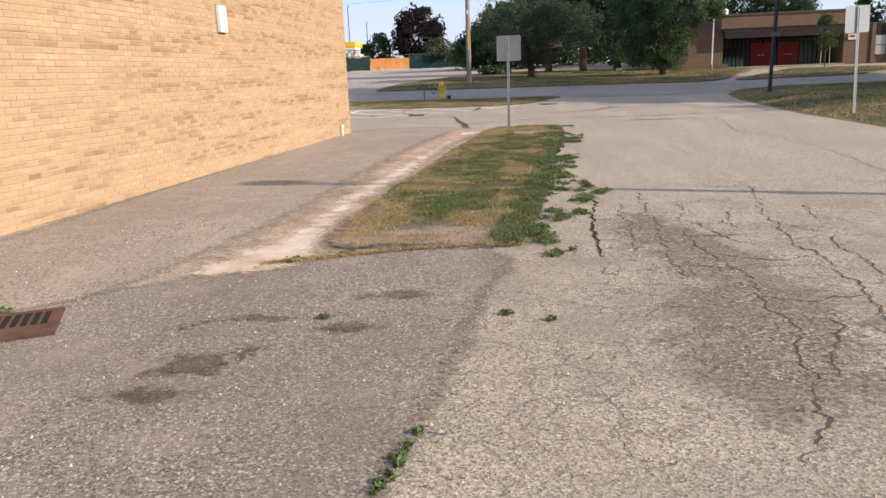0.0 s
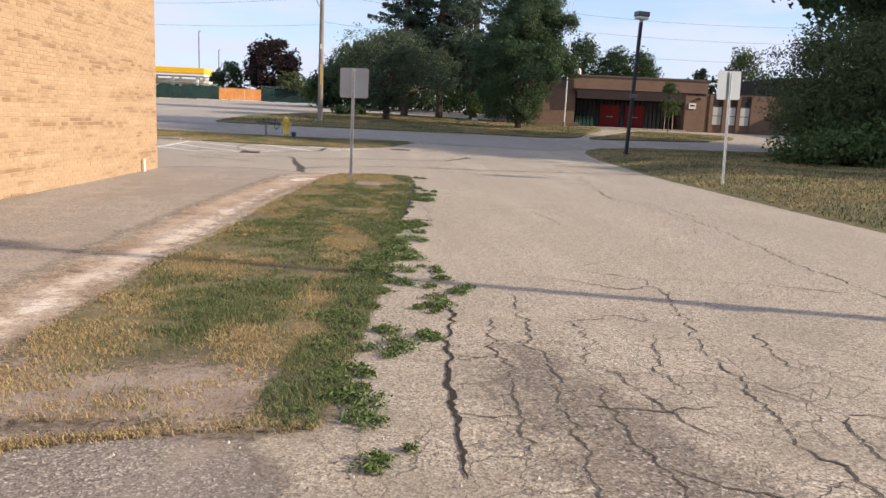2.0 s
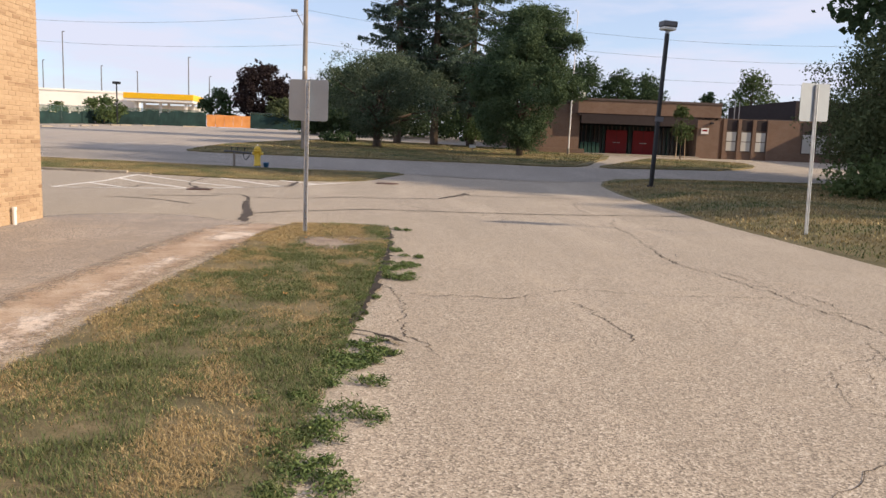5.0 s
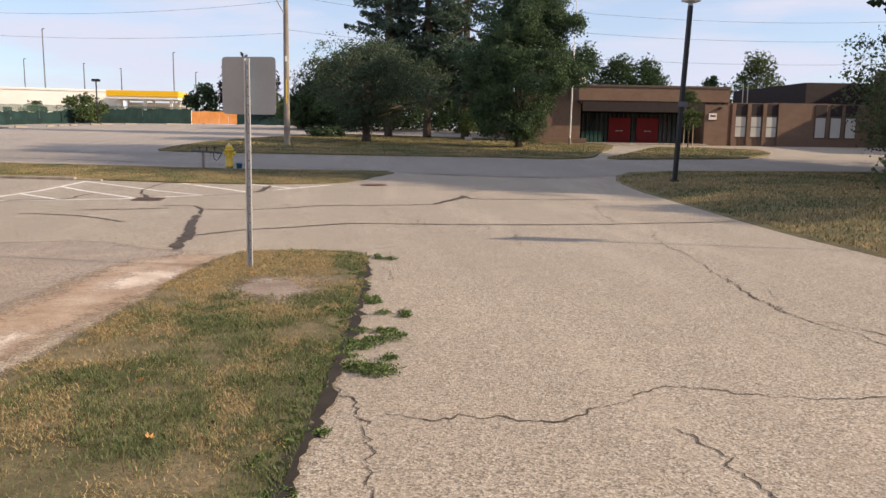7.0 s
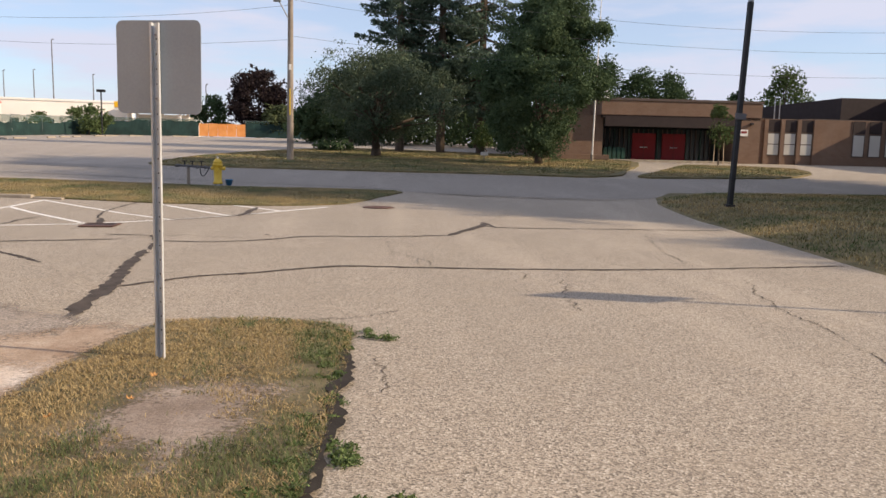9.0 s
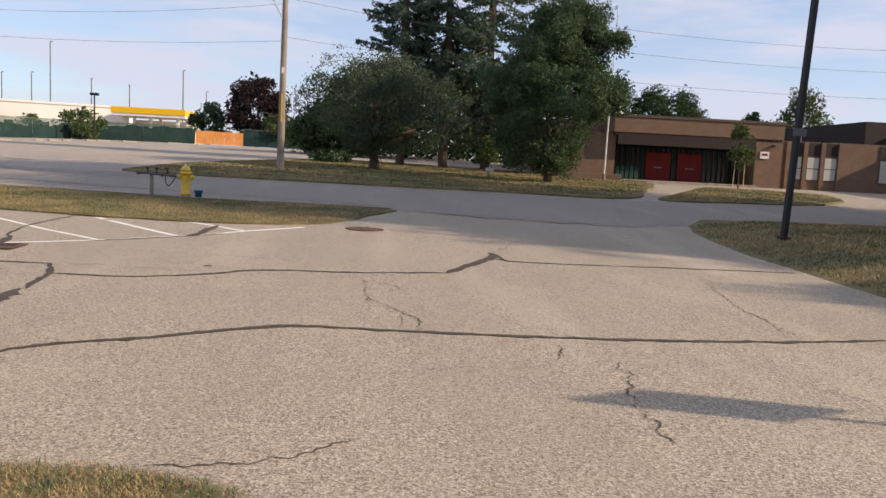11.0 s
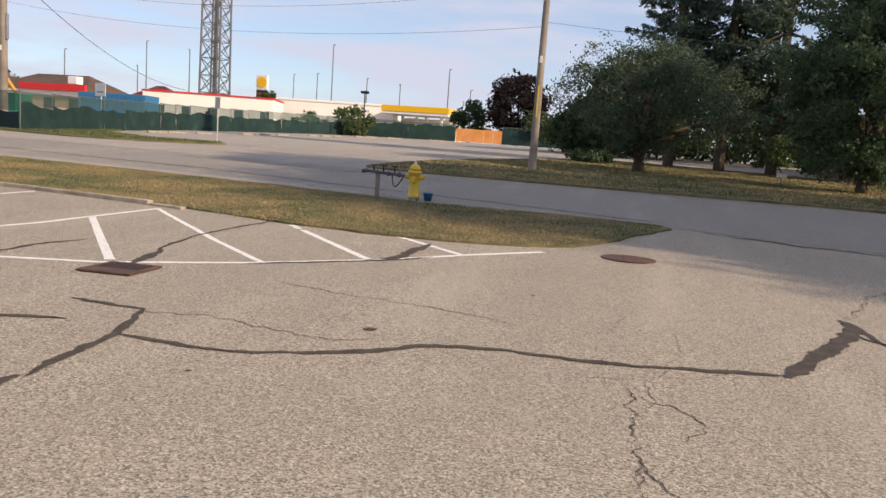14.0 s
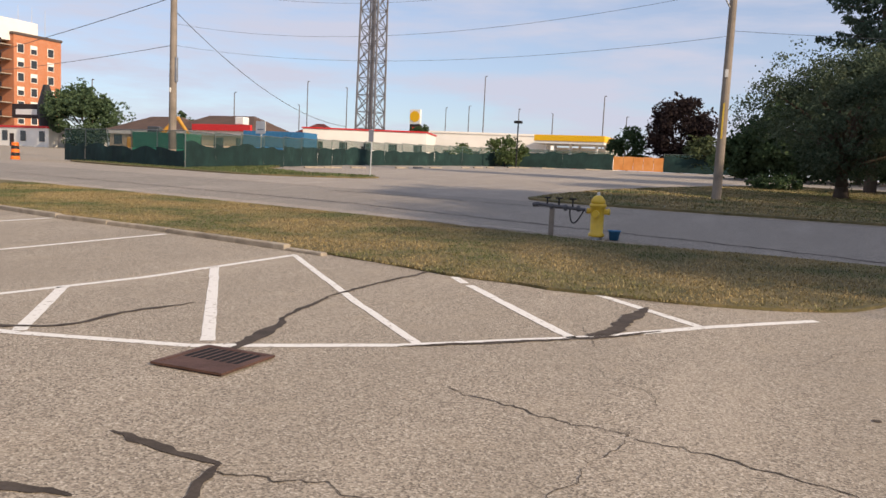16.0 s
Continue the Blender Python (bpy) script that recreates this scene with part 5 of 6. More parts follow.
# lattice tower
tower = thing("lattice_tower", pose(-69, 150, 2.5), "tall grey steel lattice mast", "tower")
for i in range(4):
    sx, sy = (-1, 1, 1, -1)[i] * 1.95, (-1, -1, 1, 1)[i] * 1.95
    part("leg", T((sx, sy, -0.3), (sx * 0.82, sy * 0.82, 46), 0.2, 0.16, n=8), M_STEEL, tower)
for lvl in range(15):
    z0, z1 = lvl * 3.0, lvl * 3.0 + 3.0
    s0, s1 = 1.95 * (1 - 0.18 * z0 / 46), 1.95 * (1 - 0.18 * z1 / 46)
    for i in range(4):
        a0, b0 = ((-1, -1), (1, -1), (1, 1), (-1, 1))[i], ((1, -1), (1, 1), (-1, 1), (-1, -1))[i]
        part("brace", T((a0[0] * s0, a0[1] * s0, z0), (b0[0] * s1, b0[1] * s1, z1), 0.085, 0.085, n=5), M_STEEL, tower)
        part("brace", T((b0[0] * s0, b0[1] * s0, z0), (a0[0] * s1, a0[1] * s1, z1), 0.085, 0.085, n=5), M_STEEL, tower)
        part("strut", T((a0[0] * s1, a0[1] * s1, z1), (b0[0] * s1, b0[1] * s1, z1), 0.07, 0.07, n=5), M_STEEL, tower)
part("ladder", B(-0.3, -0.3, 0, 0.3, 0.3, 46), M_STEEL, tower)

# apartment block
apt = thing("apartment_building", pose(-137, 130, 2.5, 0, 0, 0), "orange brick apartment block with balconies", "apartment building")
part("wall", B(-24, 0, -0.5, 0, 10.6, 21.4), M_APT, apt)
part("roof", B(-24.2, -0.2, 21.4, 0.2, 10.8, 21.9, 0.02), M_ROOF, apt)
part("stair_head", B(-16, -2.4, 20.2, -1.0, 6, 24.4), M_CREAM, apt)
for fl in range(7):
    for k, x in enumerate((0.7, 3.6, 7.4)):
        w = part("window", B(0, -0.05, 0, 1.5, 0.03, 1.8), M_CREAM, apt)
        w.matrix_local = pose(0, x, 1.5 + 2.75 * fl, 0, 0, 90)
        part("pane", B(0.12, -0.07, 0.12, 1.38, -0.055, 1.05 if (fl + k) % 2 else 1.66), M_GLASSY, w)
    b = part("balcony", B(-16, -2.2, 2.7 + 2.75 * fl, -0.6, 0, 2.9 + 2.75 * fl), M_CONC, apt)
    part("railing", B(-16, -2.2, 2.9 + 2.75 * fl, -0.6, -2.12, 3.9 + 2.75 * fl), M_BROWN, b)
for x in (2.5, 5.5, 8.5):
    part("antenna", T((-2, x, 21.4), (-2, x, 27.5), 0.08, 0.04, n=6), M_GALV, apt)
bow = thing("bar_sign", pose(-113, 118, 2.5), "dark tapering pylon sign with a white lettered arm", "sign")
bm = bmesh.new()
tube(bm, (0, 0, -0.2), (0, 0, 6.8), 0.9, 1.4, 12)
tube(bm, (0, 0, 6.8), (0, 0, 10.2), 1.4, 0.5, 12)
part("pylon", bm, M_BLACK, bow)
part("arm", B(-8, -0.4, 4.6, 0, 0.4, 7.0, 0.05), M_BROWN, bow)
part("letter_bars", B(-7, -0.44, 5.2, -1.8, -0.405, 6.1), M_WHITE, bow)
storefront("shop", "pale low shop below the apartment block", -128, 116, -110, 128, 5.4, M_CREAM, M_REDTRIM, 4)


# distant poles
def street_lamp(x, y, top, arm=1.5):
    z = ground_z(x, y)
    s = thing("street_lamp", pose(x, y, z), "distant slim grey street lamp", "street lamp", "distant street lamps")
    part("pole", T((0, 0, -0.2), (0, 0, top - z), 0.14, 0.09, n=8), M_STEEL, s)
    part("arm", T((0, 0, top - z - 0.1), (arm, 0, top - z + 0.1), 0.06, 0.05, n=6), M_STEEL, s)
    part("head", B(arm - 0.15, -0.12, top - z, arm + 0.2, 0.12, top - z + 0.14, 0.03), M_STEEL, s)
    return s


for x, y, top, arm in ((-50.8, 160, 19, 0.8), (-28.6, 160, 15.5, 0.8), (-89.6, 160, 18.3, 0.9), (-80.2, 160, 17.0, -0.8), (-45.7, 165, 13.6, 0.4), (-39.1, 165, 12.8, -0.5),
                       (-60, 175, 15, 1.0), (-100, 150, 15, 1.2), (-27, 172, 13, 1.0), (-95, 165, 14, -1.0), (-72, 190, 16, 1.0), (-107, 122, 14, 0.8)):
    street_lamp(x, y, top, arm * 0.22)
lotlamp = thing("street_lamp", pose(-27.5, 112, 2.2), "short lot lamp with a flat dark head", "street lamp", "distant street lamps")
part("pole", T((0, 0, -0.2), (0, 0, 5.2), 0.09, 0.08, n=8), M_BLACK, lotlamp)
part("head", B(-0.45, -0.3, 5.15, 0.45, 0.3, 5.45, 0.05), M_BLACK, lotlamp)


# ---- trees ----
def leaf_paint(name, lo, mid, hi):
    n = Nodes(name, 0.85, 0, 0.08)
    n.b.inputs["Subsurface Weight"].default_value = 0.0
    c = n.ramp(n.geo.outputs["Random Per Island"], (0.0, lo), (0.5, mid), (1.0, hi))
    c = n.mix(n.ramp(n.noise(0.5, 3), (0.4, 0.0), (0.65, 0.5)), c, hi)
    n.color(c)
    tl = n.t.nodes.new("ShaderNodeBsdfTranslucent")
    n.t.links.new(c, tl.inputs[0])
    mx = n.t.nodes.new("ShaderNodeMixShader")
    mx.inputs[0].default_value = 0.22
    n.t.links.new(n.b.outputs[0], mx.inputs[1])
    n.t.links.new(tl.outputs[0], mx.inputs[2])
    n.t.links.new(mx.outputs[0], n.t.nodes["Material Output"].inputs[0])
    return n.m


M_LEAF = leaf_paint("maple_leaves", (0.041, 0.068, 0.035), (0.057, 0.092, 0.045), (0.081, 0.119, 0.057))
M_MAPLE = leaf_paint("dark_maple_leaves", (0.048, 0.079, 0.046), (0.070, 0.110, 0.058), (0.102, 0.144, 0.072))
M_LEAF4 = leaf_paint("grey_green_leaves", (0.049, 0.074, 0.049), (0.071, 0.103, 0.065), (0.121, 0.145, 0.091))
M_LEAF2 = leaf_paint("light_leaves", (0.054, 0.081, 0.032), (0.084, 0.121, 0.046), (0.121, 0.162, 0.068))
M_LEAF3 = leaf_paint("olive_leaves", (0.061, 0.081, 0.041), (0.084, 0.108, 0.051), (0.128, 0.149, 0.074))
M_PURPLE = leaf_paint("purple_leaves", (0.018, 0.013, 0.016), (0.028, 0.02, 0.022), (0.045, 0.034, 0.03))
M_NEEDLE = leaf_paint("spruce_needles", (0.049, 0.079, 0.060), (0.075, 0.112, 0.082), (0.109, 0.150, 0.105))
M_BARK = plain("bark", (0.09, 0.068, 0.05), 0.95, 0, 0.4, 2.0, 25.0, 0.8)


def leaf_mesh(name, pts, size, material, parent, rs, flat=0.0, long=1.6):
    """Many small bent leaves at the given places."""
    n = len(pts)
    d = rs.normal(size=(n, 3))
    d[:, 2] = d[:, 2] * (1 - flat) - 0.25
    d /= np.linalg.norm(d, axis=1)[:, None]
    e = np.cross(d, rs.normal(size=(n, 3)))
    e /= np.linalg.norm(e, axis=1)[:, None] + 1e-9
    s = size * rs.uniform(0.6, 1.35, (n, 1))
    a = pts - d * s * long / 2
    c = pts + d * s * long / 2
    b1, b2 = pts + e * s * 0.5, pts - e * s * 0.5
    v = np.stack([a, b1, c, b2], 1).reshape(-1, 3)
    f = np.arange(4 * n).reshape(n, 4)
    me = bpy.data.meshes.new(name)
    me.from_pydata(v.tolist(), [], f.tolist())
    me.materials.append(material)
    ob = new(name, me)
    ob.parent = parent
    return ob


def tree(x, y, h, r, low, leaves, size, material, seed, label, name="tree", z=None, trunk=None, lean=0.0, group="trees", cx=0.0, clumps=70, top=1.0, limbs=12, spread=0.22, ry=None, rag=0.30, column=0.0, tilt=0.0):
    """A broadleaf tree: height h, crown radius r, crown from low upward; top < 1 narrows the crown; column widens its ends; tilt shifts the top sideways."""
    rs = np.random.RandomState(seed)
    z = ground_z(x, y) if z is None else z
    s = thing(name, pose(x, y, z, 0, 0, 0), label, "tree" if name == "tree" else "bush", group)
    hc = (h - low) / 2
    tr = trunk or 0.045 * h * 0.6
    bm = bmesh.new()
    prev, k = Vector((0, 0, -0.2)), 7
    for i in range(1, k + 1):
        q = Vector((lean * i / k + cx * 0.5 * i / k + 0.05 * rs.normal() * (i > 1), 0.05 * rs.normal(), (low + hc * 1.1) * i / k))
        tube(bm, prev, q, tr * (1.25 if i == 1 else 1 - 0.75 * (i - 1) / k), tr * (1 - 0.75 * i / k), 9)
        prev = q
    cen = []
    while len(cen) < clumps:
        u = rs.uniform(-1, 1, 3)
        q = np.linalg.norm(u)
        if q > 1 or q < 0.25:
            continue
        u = u / q * q ** 0.45
        w = 1.0 - (1 - top) * max(0.0, u[2])
        g = 1 + rag * noise.noise((u[0] * 2.1 + seed, u[1] * 2.1, u[2] * 2.1))
        w *= (1.0 / max(0.4, math.sqrt(max(0.0, 1 - u[2] * u[2])))) ** column
        cen.append((cx + tilt * u[2] + u[0] * r * w * g, u[1] * (ry or r) * w * g, low + hc + u[2] * hc * 0.96))
    cen = np.array(cen)
    for i in range(limbs):
        c = Vector(cen[rs.randint(len(cen))])
        st = Vector((lean * 0.6 + cx * 0.3, 0, low * 0.8 + (c.z - low) * 0.35))
        mid = st.lerp(c, 0.5) + Vector((0, 0, 0.1 * h * 0.3))
        tube(bm, st, mid, tr * 0.42, tr * 0.26, 6)
        tube(bm, mid, c, tr * 0.26, tr * 0.06, 5)
    part("trunk", bm, M_BARK, s, "", True)
    idx = rs.randint(len(cen), size=leaves)
    sig = spread * r * rs.uniform(0.5, 1.4, len(cen))
    off = rs.normal(size=(leaves, 3))
    off *= np.minimum(1.0, 1.7 / np.linalg.norm(off, axis=1))[:, None]
    pts = cen[idx] + off * sig[idx][:, None] * np.array((1.0, 1.0, 0.72))
    twig = rs.normal(size=(max(40, leaves // 28), 3))
    twig /= np.linalg.norm(twig, axis=1)[:, None]
    own = rs.randint(len(cen), size=len(twig))
    ends = cen[own] + twig * (sig[own] * rs.uniform(0.9, 1.9, len(twig)))[:, None]
    q = rs.rand(leaves) < 0.45
    at = rs.randint(len(twig), size=leaves)
    pts[q] = (ends[at] + rs.normal(size=(leaves, 3)) * (0.055 * r * rs.uniform(0.5, 1.3, (leaves, 1))) * np.array((1.0, 1.0, 0.6)))[q]
    pts = pts[pts[:, 2] > 0.05]
    leaf_mesh("crown", pts, size, material, s, rs)
    return s


def spruce(x, y, h, r, low, seed, label):
    """A conifer with drooping tiers of boughs, thinning towards the top, with gaps."""
    rs = np.random.RandomState(seed)
    z = ground_z(x, y)
    s = thing("spruce_tree", pose(x, y, z), label, "tree", "tall spruces on the island")
    bm = bmesh.new()
    tube(bm, (0, 0, -0.2), (0, 0, h * 0.5), 0.36, 0.24, 10)
    tube(bm, (0, 0, h * 0.5), (0, 0, h), 0.24, 0.03, 8)
    pts = []
    lvl = low
    while lvl < h - 0.4:
        t = (lvl - low) / (h - low)
        reach = r * (1 - t) ** 0.75 * (0.75 + 0.25 * min(1, t * 6))
        for b in range(rs.randint(4, 8)):
            a = rs.uniform(0, 2 * math.pi)
            R = reach * rs.uniform(0.55, 1.12)
            if rs.rand() < 0.2:
                continue
            droop = rs.uniform(0.10, 0.28) * R
            tip = Vector((math.cos(a) * R, math.sin(a) * R, lvl - droop + 0.12 * R))
            mid = Vector((math.cos(a) * R * 0.55, math.sin(a) * R * 0.55, lvl - droop * 0.9))
            tube(bm, (0, 0, lvl), mid, 0.06, 0.035, 5)
            tube(bm, mid, tip, 0.035, 0.01, 4)
            n = int(62 * R)
            u = rs.uniform(0.12, 1.0, n) ** 0.8
            base = np.where(u[:, None] < 0.55, np.outer(u / 0.55, np.array(mid) - (0, 0, lvl)) + (0, 0, lvl), np.array(mid) + np.outer((u - 0.55) / 0.45, np.array(tip - mid)))
            side = np.array((-math.sin(a), math.cos(a), 0))
            wdt = 0.30 * R * (1.05 - u) + 0.12
            base = base + side * (rs.uniform(-1, 1, n) * wdt)[:, None]
            base[:, 2] -= np.abs(rs.normal(size=n)) * 0.22 + 0.02
            pts.append(base)
        lvl += rs.uniform(0.45, 0.8)
    part("trunk", bm, M_BARK, s)
    leaf_mesh("crown", np.concatenate(pts), 0.12, M_NEEDLE, s, rs, 0.0, 3.0)
    return s


spruce(6.15, 77.5, 25.0, 5.0, 3.4, 1, "tall dark spruce with drooping boughs and gaps")
spruce(9.3, 76.5, 26.5, 4.6, 4.2, 2, "tall dark spruce with drooping boughs and gaps")
spruce(12.4, 76.0, 24.5, 6.2, 3.6, 3, "tall dark spruce with drooping boughs and gaps")
tree(4.1, 66.5, 6.6, 3.7, 1.3, 52000, 0.08, M_LEAF4, 4, "broad low tree with small olive leaves and twigs", trunk=0.32, clumps=80, spread=0.17, limbs=40, rag=1.3, column=0.3, top=0.8)
tree(13.4, 60.0, 9.8, 2.95, 0.6, 120000, 0.085, M_MAPLE, 5, "dense dark green maple on the lawn island", trunk=0.22, clumps=230, top=0.62, spread=0.14, rag=0.75, column=0.6, tilt=0.75)
tree(12.0, 70.5, 2.5, 0.75, 0.7, 2200, 0.12, M_LEAF2, 6, "young slim light green tree", trunk=0.05, clumps=20, limbs=5, spread=0.35)
st = tree(27.0, 65.6, 4.0, 0.72, 1.3, 3000, 0.085, M_LEAF2, 7, "young staked tree before the school", trunk=0.05, clumps=26, limbs=6, spread=0.3, top=0.6)
for k in (-0.35, 0.35):
    part("stake", T((k, 0, -0.1), (k * 0.9, 0, 1.7), 0.03, 0.03, n=6), M_TAN, st)
tree(-0.6, 100, 5.0, 2.6, 1.0, 9000, 0.24, M_LEAF, 8, "dark green tree at the edge of the lot", clumps=50)
tree(2.0, 98, 7.6, 3.1, 1.0, 10000, 0.24, M_LEAF, 9, "dark green tree at the edge of the lot", clumps=50)
tree(7.0, 100, 9.0, 5.0, 1.0, 9000, 0.24, M_LEAF, 10, "dark green tree at the edge of the lot", clumps=50)
tree(15.0, 96, 8.5, 5.0, 1.0, 9000, 0.24, M_LEAF, 11, "dark green tree at the edge of the lot", clumps=50)
tree(20.5, 86, 7.0, 3.2, 1.2, 6000, 0.2, M_LEAF, 12, "dark green tree behind the school", clumps=40)
tree(1.3, 76, 0.85, 1.3, 0.05, 1800, 0.12, M_LEAF, 45, "low dark shrub on the lot edge", name="bush", clumps=20, limbs=3, group="shrubs")
tree(-11.6, 130, 9.2, 3.7, 1.2, 16000, 0.24, M_PURPLE, 13, "dark purple-leaved tree behind the fence", clumps=80, rag=0.12)
tree(-7.6, 126.5, 4.6, 2.6, 0.3, 5000, 0.22, M_LEAF3, 14, "low green tree behind the fence", clumps=36)
tree(-18.6, 132, 5.6, 2.4, 1.0, 4500, 0.22, M_LEAF, 15, "small dark tree beside the gas station", clumps=32)
tree(-55.0, 142, 6.6, 1.7, 1.5, 3500, 0.25, M_LEAF, 16, "small dark tree beside the price sign", clumps=26)
tree(-30.5, 116.6, 3.3, 2.3, 0.2, 4000, 0.18, M_LEAF2, 17, "leafy shrub growing at the fence", name="bush", clumps=26, limbs=5, group="shrubs")
tree(-36.5, 117.0, 2.6, 1.5, 0.2, 2600, 0.16, M_LEAF2, 46, "leafy shrub growing at the fence", name="bush", clumps=20, limbs=5, group="shrubs")
tree(-104, 118, 9.6, 5.0, 0.5, 16000, 0.3, M_MAPLE, 18, "dark rounded tree behind the shops", clumps=50)
tree(-93, 128, 6.8, 2.4, 1.5, 3500, 0.26, M_LEAF, 19, "small dark tree behind the shops", clumps=26)
for i, (x, h, r) in enumerate(((26.6, 9.3, 2.1), (30.3, 8.4, 1.95), (33.5, 8.3, 1.8))):
    tree(x + 0.4, 92, h - 0.2, r * 0.95, 2.6, 14000, 0.12, M_LEAF, 20 + i, "rounded dark green tree behind the school roof", clumps=70, top=0.55, spread=0.3, group="trees behind the school")
tree(45.8, 91, 8.6, 2.2, 1.0, 9000, 0.15, M_LEAF2, 24, "poplar-like light green tree behind the school", clumps=60, top=0.35, spread=0.28)
tree(41.5, 93, 6.0, 2.0, 1.0, 4000, 0.2, M_LEAF, 47, "dark green tree behind the school", clumps=30)
tree(37.2, 95, 5.6, 0.9, 2.0, 900, 0.16, M_LEAF3, 48, "thin small tree behind the school", clumps=12)

for i in range(9):
    tree(-3.0 + 3.1 * i, 104 + 1.5 * (i % 3), 2.6 + 0.5 * (i % 2), 2.2, 0.05, 2600, 0.2, M_LEAF if i % 3 else M_LEAF2, 60 + i, "dark shrub in the hedge behind the lot", name="bush", clumps=26, limbs=3, group="hedge behind the lot", spread=0.3)

# trees and shrubs on the verge
tree(21.1, 33.5, 5.2, 2.8, 0.3, 60000, 0.065, M_LEAF3, 30, "broad silvery green tree on the verge", z=bank_z(20.4, 33.5), clumps=100, trunk=0.16, rag=0.18)
tree(26.0, 35.5, 4.6, 3.6, 0.2, 20000, 0.12, M_LEAF, 31, "dense dark green thicket on the verge", z=bank_z(24.5, 35.5), clumps=60, trunk=0.14)
tree(27.2, 36.8, 17.0, 6.3, 5.5, 52000, 0.15, M_LEAF, 32, "large overhanging dark maple on the verge", z=bank_z(27.2, 36.8), rag=0.12, clumps=150, trunk=0.32)
# four trees out of view, added to cast shade on road and verge
tree(33.0, 40.5, 23.0, 7.0, 3.0, 42000, 0.36, M_LEAF, 33, "large out-of-view maple added to shade road and verge", z=bank_z(33, 39), clumps=90, trunk=0.34)
tree(40.0, 32.4, 23.0, 6.4, 2.5, 42000, 0.36, M_LEAF, 34, "large out-of-view maple added to shade road and verge", z=bank_z(36, 29.5), clumps=90, trunk=0.34)
tree(42.0, 26.5, 17.0, 4.6, 4.0, 26000, 0.34, M_LEAF, 35, "large out-of-view maple added to shade road and verge", z=bank_z(42, 26.5), clumps=80, trunk=0.3)
tree(34.0, 21.0, 11.0, 3.8, 2.5, 20000, 0.32, M_LEAF, 41, "rounded out-of-view maple added to shade the verge", z=bank_z(34, 21), clumps=70, trunk=0.25)
for i, (x, y, h, r) in enumerate(((18.2, 30.2, 0.9, 1.3), (20.2, 29.6, 1.1, 1.4), (22.0, 29.0, 1.2, 1.6), (19.4, 31.4, 1.2, 1.2))):
    tree(x, y, h, r, 0.02, 3800, 0.09, M_LEAF2, 36 + i, "low light green shrub before the thicket", name="bush", z=bank_z(x, y), clumps=26, limbs=5, trunk=0.04, group="low shrubs on the verge", spread=0.3)


# ---- grass and weeds ----
def blade_paint(name, stops, dry=None):
    n = Nodes(name, 0.7, 0, 0.2)
    c = n.ramp(n.geo.outputs["Random Per Island"], *stops)
    if dry:
        c = n.mix(n.ramp(n.noise(0.42, 5, 0.65), (0.40, 0.04), (0.56, 0.92)), c, n.ramp(n.geo.outputs["Random Per Island"], *dry))
    return n.color(c)


GREEN = ((0.0, (0.055, 0.085, 0.03)), (0.5, (0.088, 0.12, 0.043)), (0.85, (0.15, 0.165, 0.07)), (1.0, (0.26, 0.24, 0.12)))
STRAW = ((0.0, (0.19, 0.14, 0.065)), (0.5, (0.33, 0.24, 0.11)), (1.0, (0.50, 0.395, 0.20)))
M_GRASS = blade_paint("green_grass", GREEN)
M_DRY = blade_paint("straw_grass", STRAW)
M_MIXED = blade_paint("mixed_grass", GREEN, STRAW)
M_WEED = blade_paint("weed_leaves", ((0.0, (0.05, 0.085, 0.028)), (0.6, (0.095, 0.14, 0.045)), (1.0, (0.17, 0.215, 0.08))))


def inside(px, py, poly):
    r = np.zeros(len(px), bool)
    n = len(poly)
    for i in range(n):
        (x0, y0), (x1, y1) = poly[i], poly[i - 1]
        c = ((y0 > py) != (y1 > py)) & (px < (x1 - x0) * (py - y0) / (y1 - y0 + 1e-12) + x0)
        r ^= c
    return r


def field(x, y, s, seed=0):
    return np.array([noise.noise((a * s + seed, b * s - seed, seed * 1.7)) + 0.5 * noise.noise((a * s * 2.7, b * s * 2.7, seed)) for a, b in zip(x, y)])


def blades(name, x, y, z, h, w, material, label, rs, lean=0.5):
    """Thin bent blades, one by one."""
    n = len(x)
    a = rs.uniform(0, 2 * math.pi, n)
    h = h * rs.uniform(0.5, 1.3, n)
    dx, dy = np.cos(a), np.sin(a)
    l = lean * rs.uniform(0.2, 1.4, n) * h
    base = np.stack([x, y, z], 1)
    side = np.stack([-dy, dx, np.zeros(n)], 1) * (w * rs.uniform(0.7, 1.3, n) / 2)[:, None]
    fwd = np.stack([dx, dy, np.zeros(n)], 1)
    up = np.array((0, 0, 1.0))
    mid = base + fwd * (l * 0.35)[:, None] + up * (h * 0.6)[:, None]
    tip = base + fwd * l[:, None] + up * h[:, None] * 0.95
    v = np.stack([base - side, base + side, mid + side * 0.8, mid - side * 0.8, tip], 1).reshape(-1, 3)
    i = np.arange(n) * 5
    f = np.stack([i, i + 1, i + 2, i + 3], 1).tolist() + np.stack([i + 3, i + 2, i + 4], 1).tolist()
    return tagged(raw(name, v.tolist(), f, material), label, "grass", "", "stuff")


